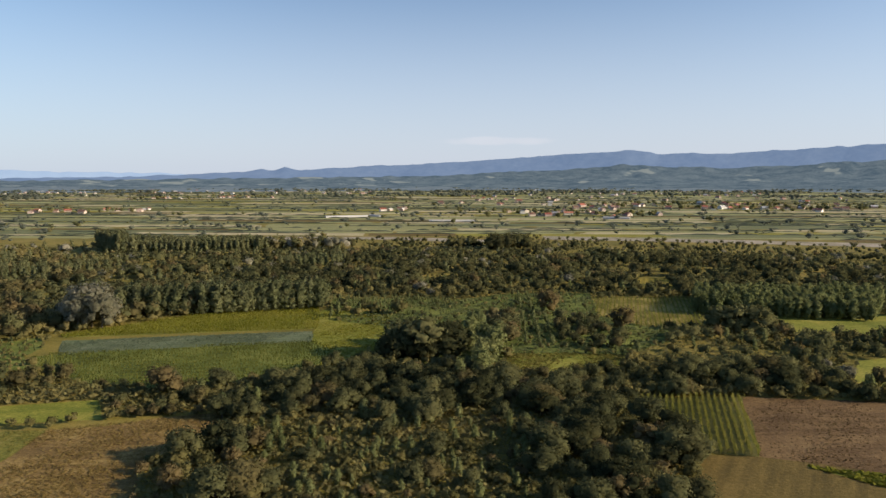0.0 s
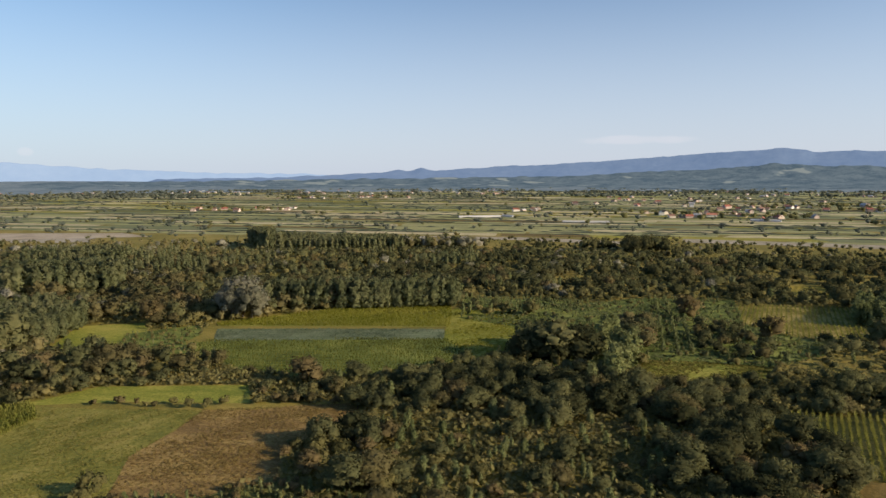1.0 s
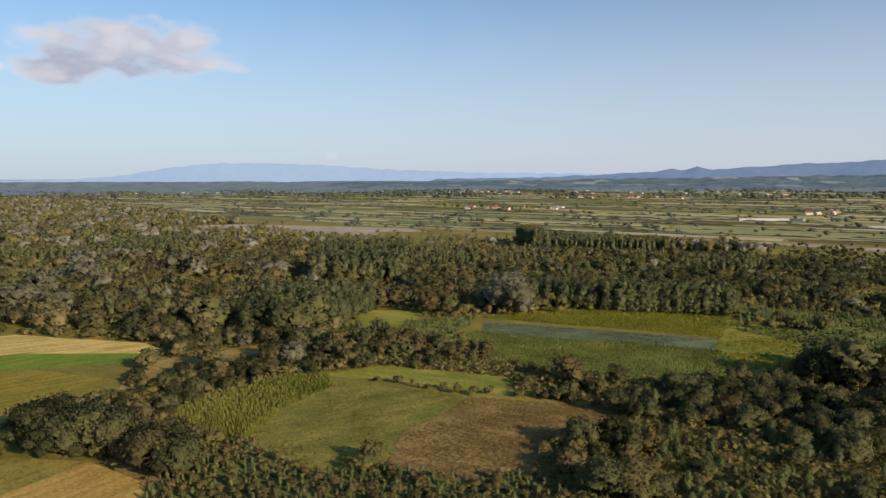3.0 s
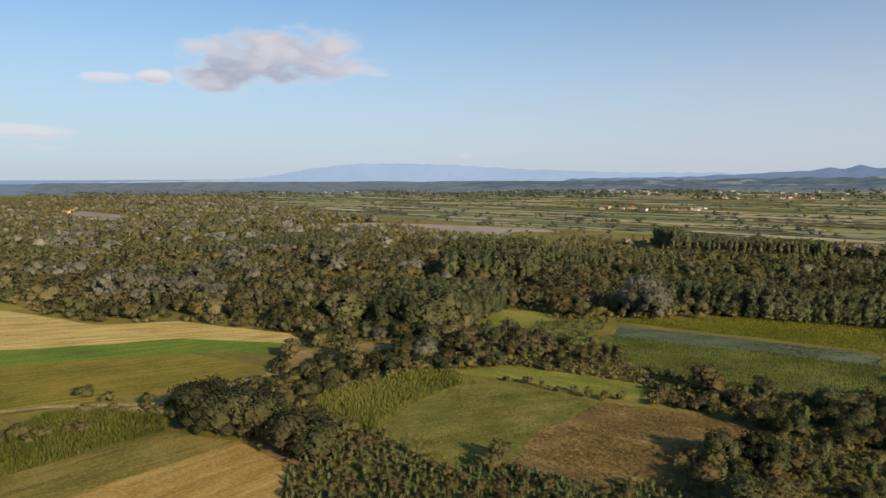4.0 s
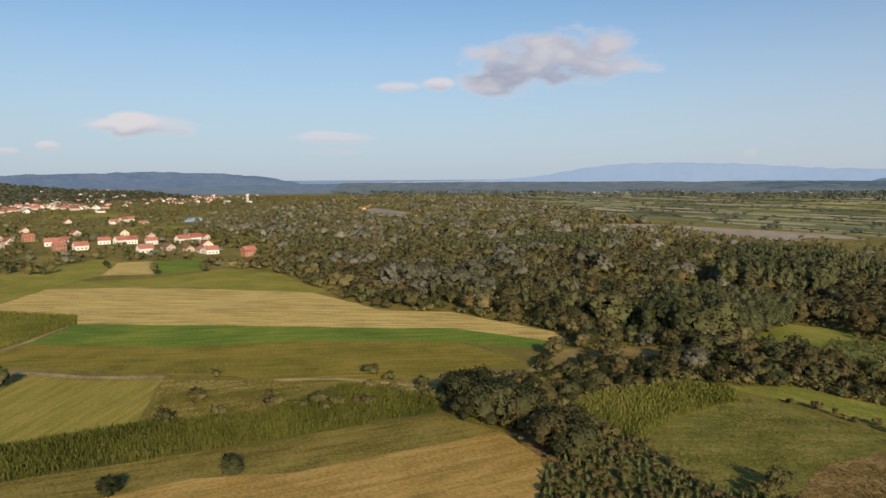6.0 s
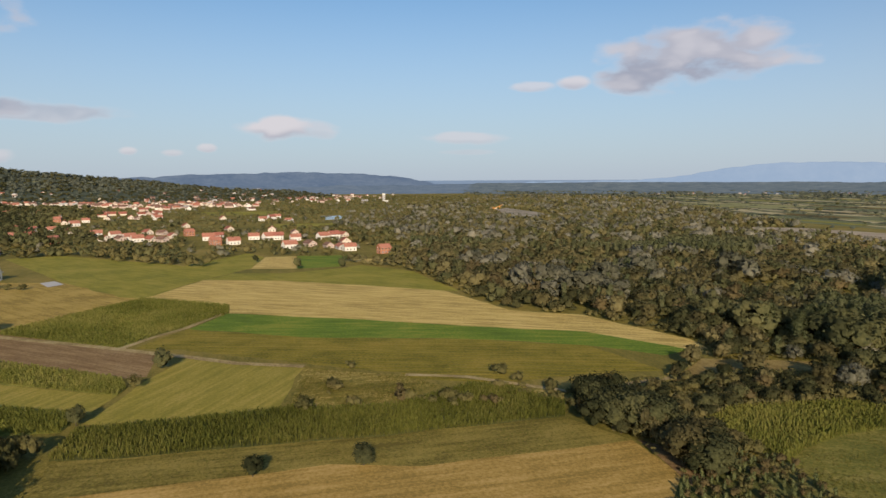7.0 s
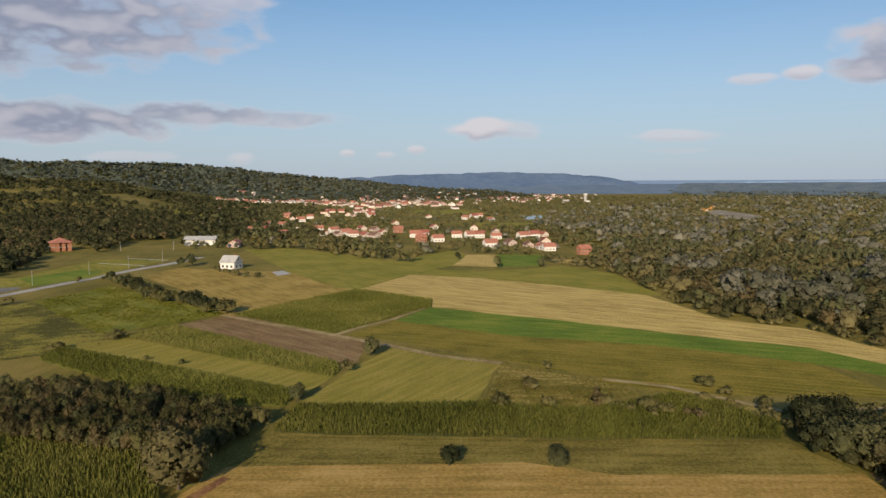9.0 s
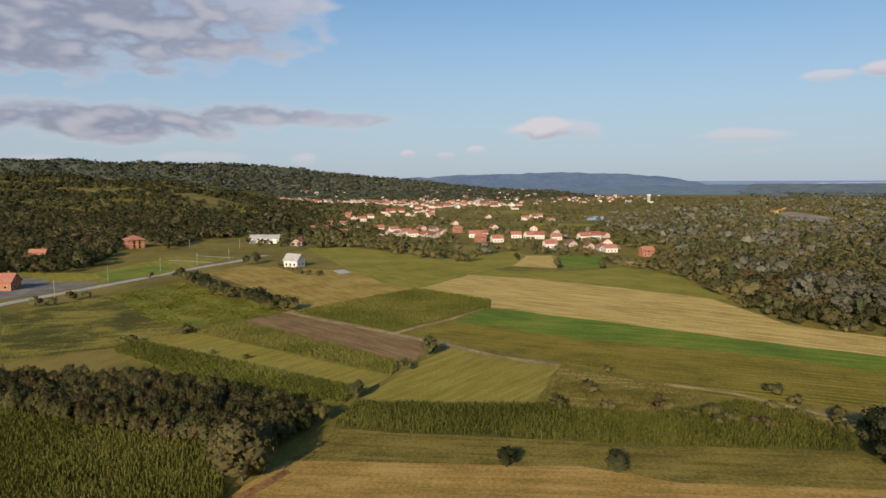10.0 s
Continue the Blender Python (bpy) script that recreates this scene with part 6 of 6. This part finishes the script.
for kind, x, y, high, broad, up in order:
    d = math.hypot(x, y)
    counts[kind] = counts.get(kind, 0) + 1
    spin = rng.uniform(0, 360)
    if counts[kind] <= SINGLE[kind] and d < 330:
        m, size = pose(x, y, up, 0, 0, spin), (high * broad, high * broad, high)
        variant = (kind, int(rng.integers(5)))
        if variant in first:
            repeat(first[variant], m, size)
        else:
            ob = tagged(new(NAMES[kind]), LABELS[kind], "shrub" if kind == "bush" else "tree", "trees of the scrub")
            for name, (v, t, nv), mat in (("trunk", (*trunk(kind, rng), None), BARK), ("crown", crown(kind, 0, rng), LEAF[kind])):
                new(name, mesh_of(name, v, t, mat, np.full(len(v), 0.4 if kind == "willow" else 0.1), smooth=True, normals=nv)).parent = ob
            ob.matrix_basis = m @ Matrix.Diagonal((*size, 1))
            bpy.context.view_layer.update()
            first[variant] = ob
    else:
        seen = d * (5 / high) ** 0.6
        coarse = 1 if seen < 215 else 2 if seen < 370 else 3 if seen < 760 else 4
        rest.setdefault((kind, coarse), []).append((x, y, high, broad, spin, up))
for (kind, lod), spots in rest.items():
    a = np.array(spots)
    which = rng.integers(4, size=len(a))
    vs, ts, tints, ns, at = [], [], [], [], 0
    for k in range(4):
        b = a[which == k]
        v, t, nv = templates[(kind, lod)][k]
        c, s = np.cos(b[:, 4])[:, None], np.sin(b[:, 4])[:, None]
        wide = (b[:, 2] * b[:, 3])[:, None]
        vx, vy, vz = v[None, :, 0] * wide, v[None, :, 1] * wide, v[None, :, 2] * b[:, 2][:, None]
        pts = np.stack([b[:, 0][:, None] + vx * c - vy * s, b[:, 1][:, None] + vx * s + vy * c, b[:, 5][:, None] + vz], -1).reshape(-1, 3)
        vs.append(pts)
        ns.append(np.stack([nv[None, :, 0] * c - nv[None, :, 1] * s, nv[None, :, 0] * s + nv[None, :, 1] * c, np.broadcast_to(nv[None, :, 2], vx.shape)], -1).reshape(-1, 3))
        ts.append((t[None] + (np.arange(len(b)) * len(v))[:, None, None]).reshape(-1, 3) + at)
        # tint carries painted haze (lighter far off) and cloud shade (darker by bearing)
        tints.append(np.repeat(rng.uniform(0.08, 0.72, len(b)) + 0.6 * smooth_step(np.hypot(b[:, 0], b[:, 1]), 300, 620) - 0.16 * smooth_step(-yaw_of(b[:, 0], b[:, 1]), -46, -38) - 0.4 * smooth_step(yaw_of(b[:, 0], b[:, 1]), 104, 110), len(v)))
        at += len(pts)
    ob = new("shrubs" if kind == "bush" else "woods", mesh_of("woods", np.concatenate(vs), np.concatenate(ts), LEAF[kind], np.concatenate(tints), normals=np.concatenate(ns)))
    tagged(ob, {"round": "dense green broadleaf woodland", "oak": "dark green woods with hillside cloud shade in their colour", "far": "scattered field trees and belts on the plain, leaves paled for haze", "olive": "olive-brown broadleaf woodland", "bush": "olive green shrubs and hedges", "poplar": "tall slender poplars in the woods", "willow": "silvery willows in the river woods",
                "rust": "browning shrubby trees in the woods", "sapling": "light green young poplars"}[kind], "shrubs" if kind == "bush" else "trees", kind="stuff")
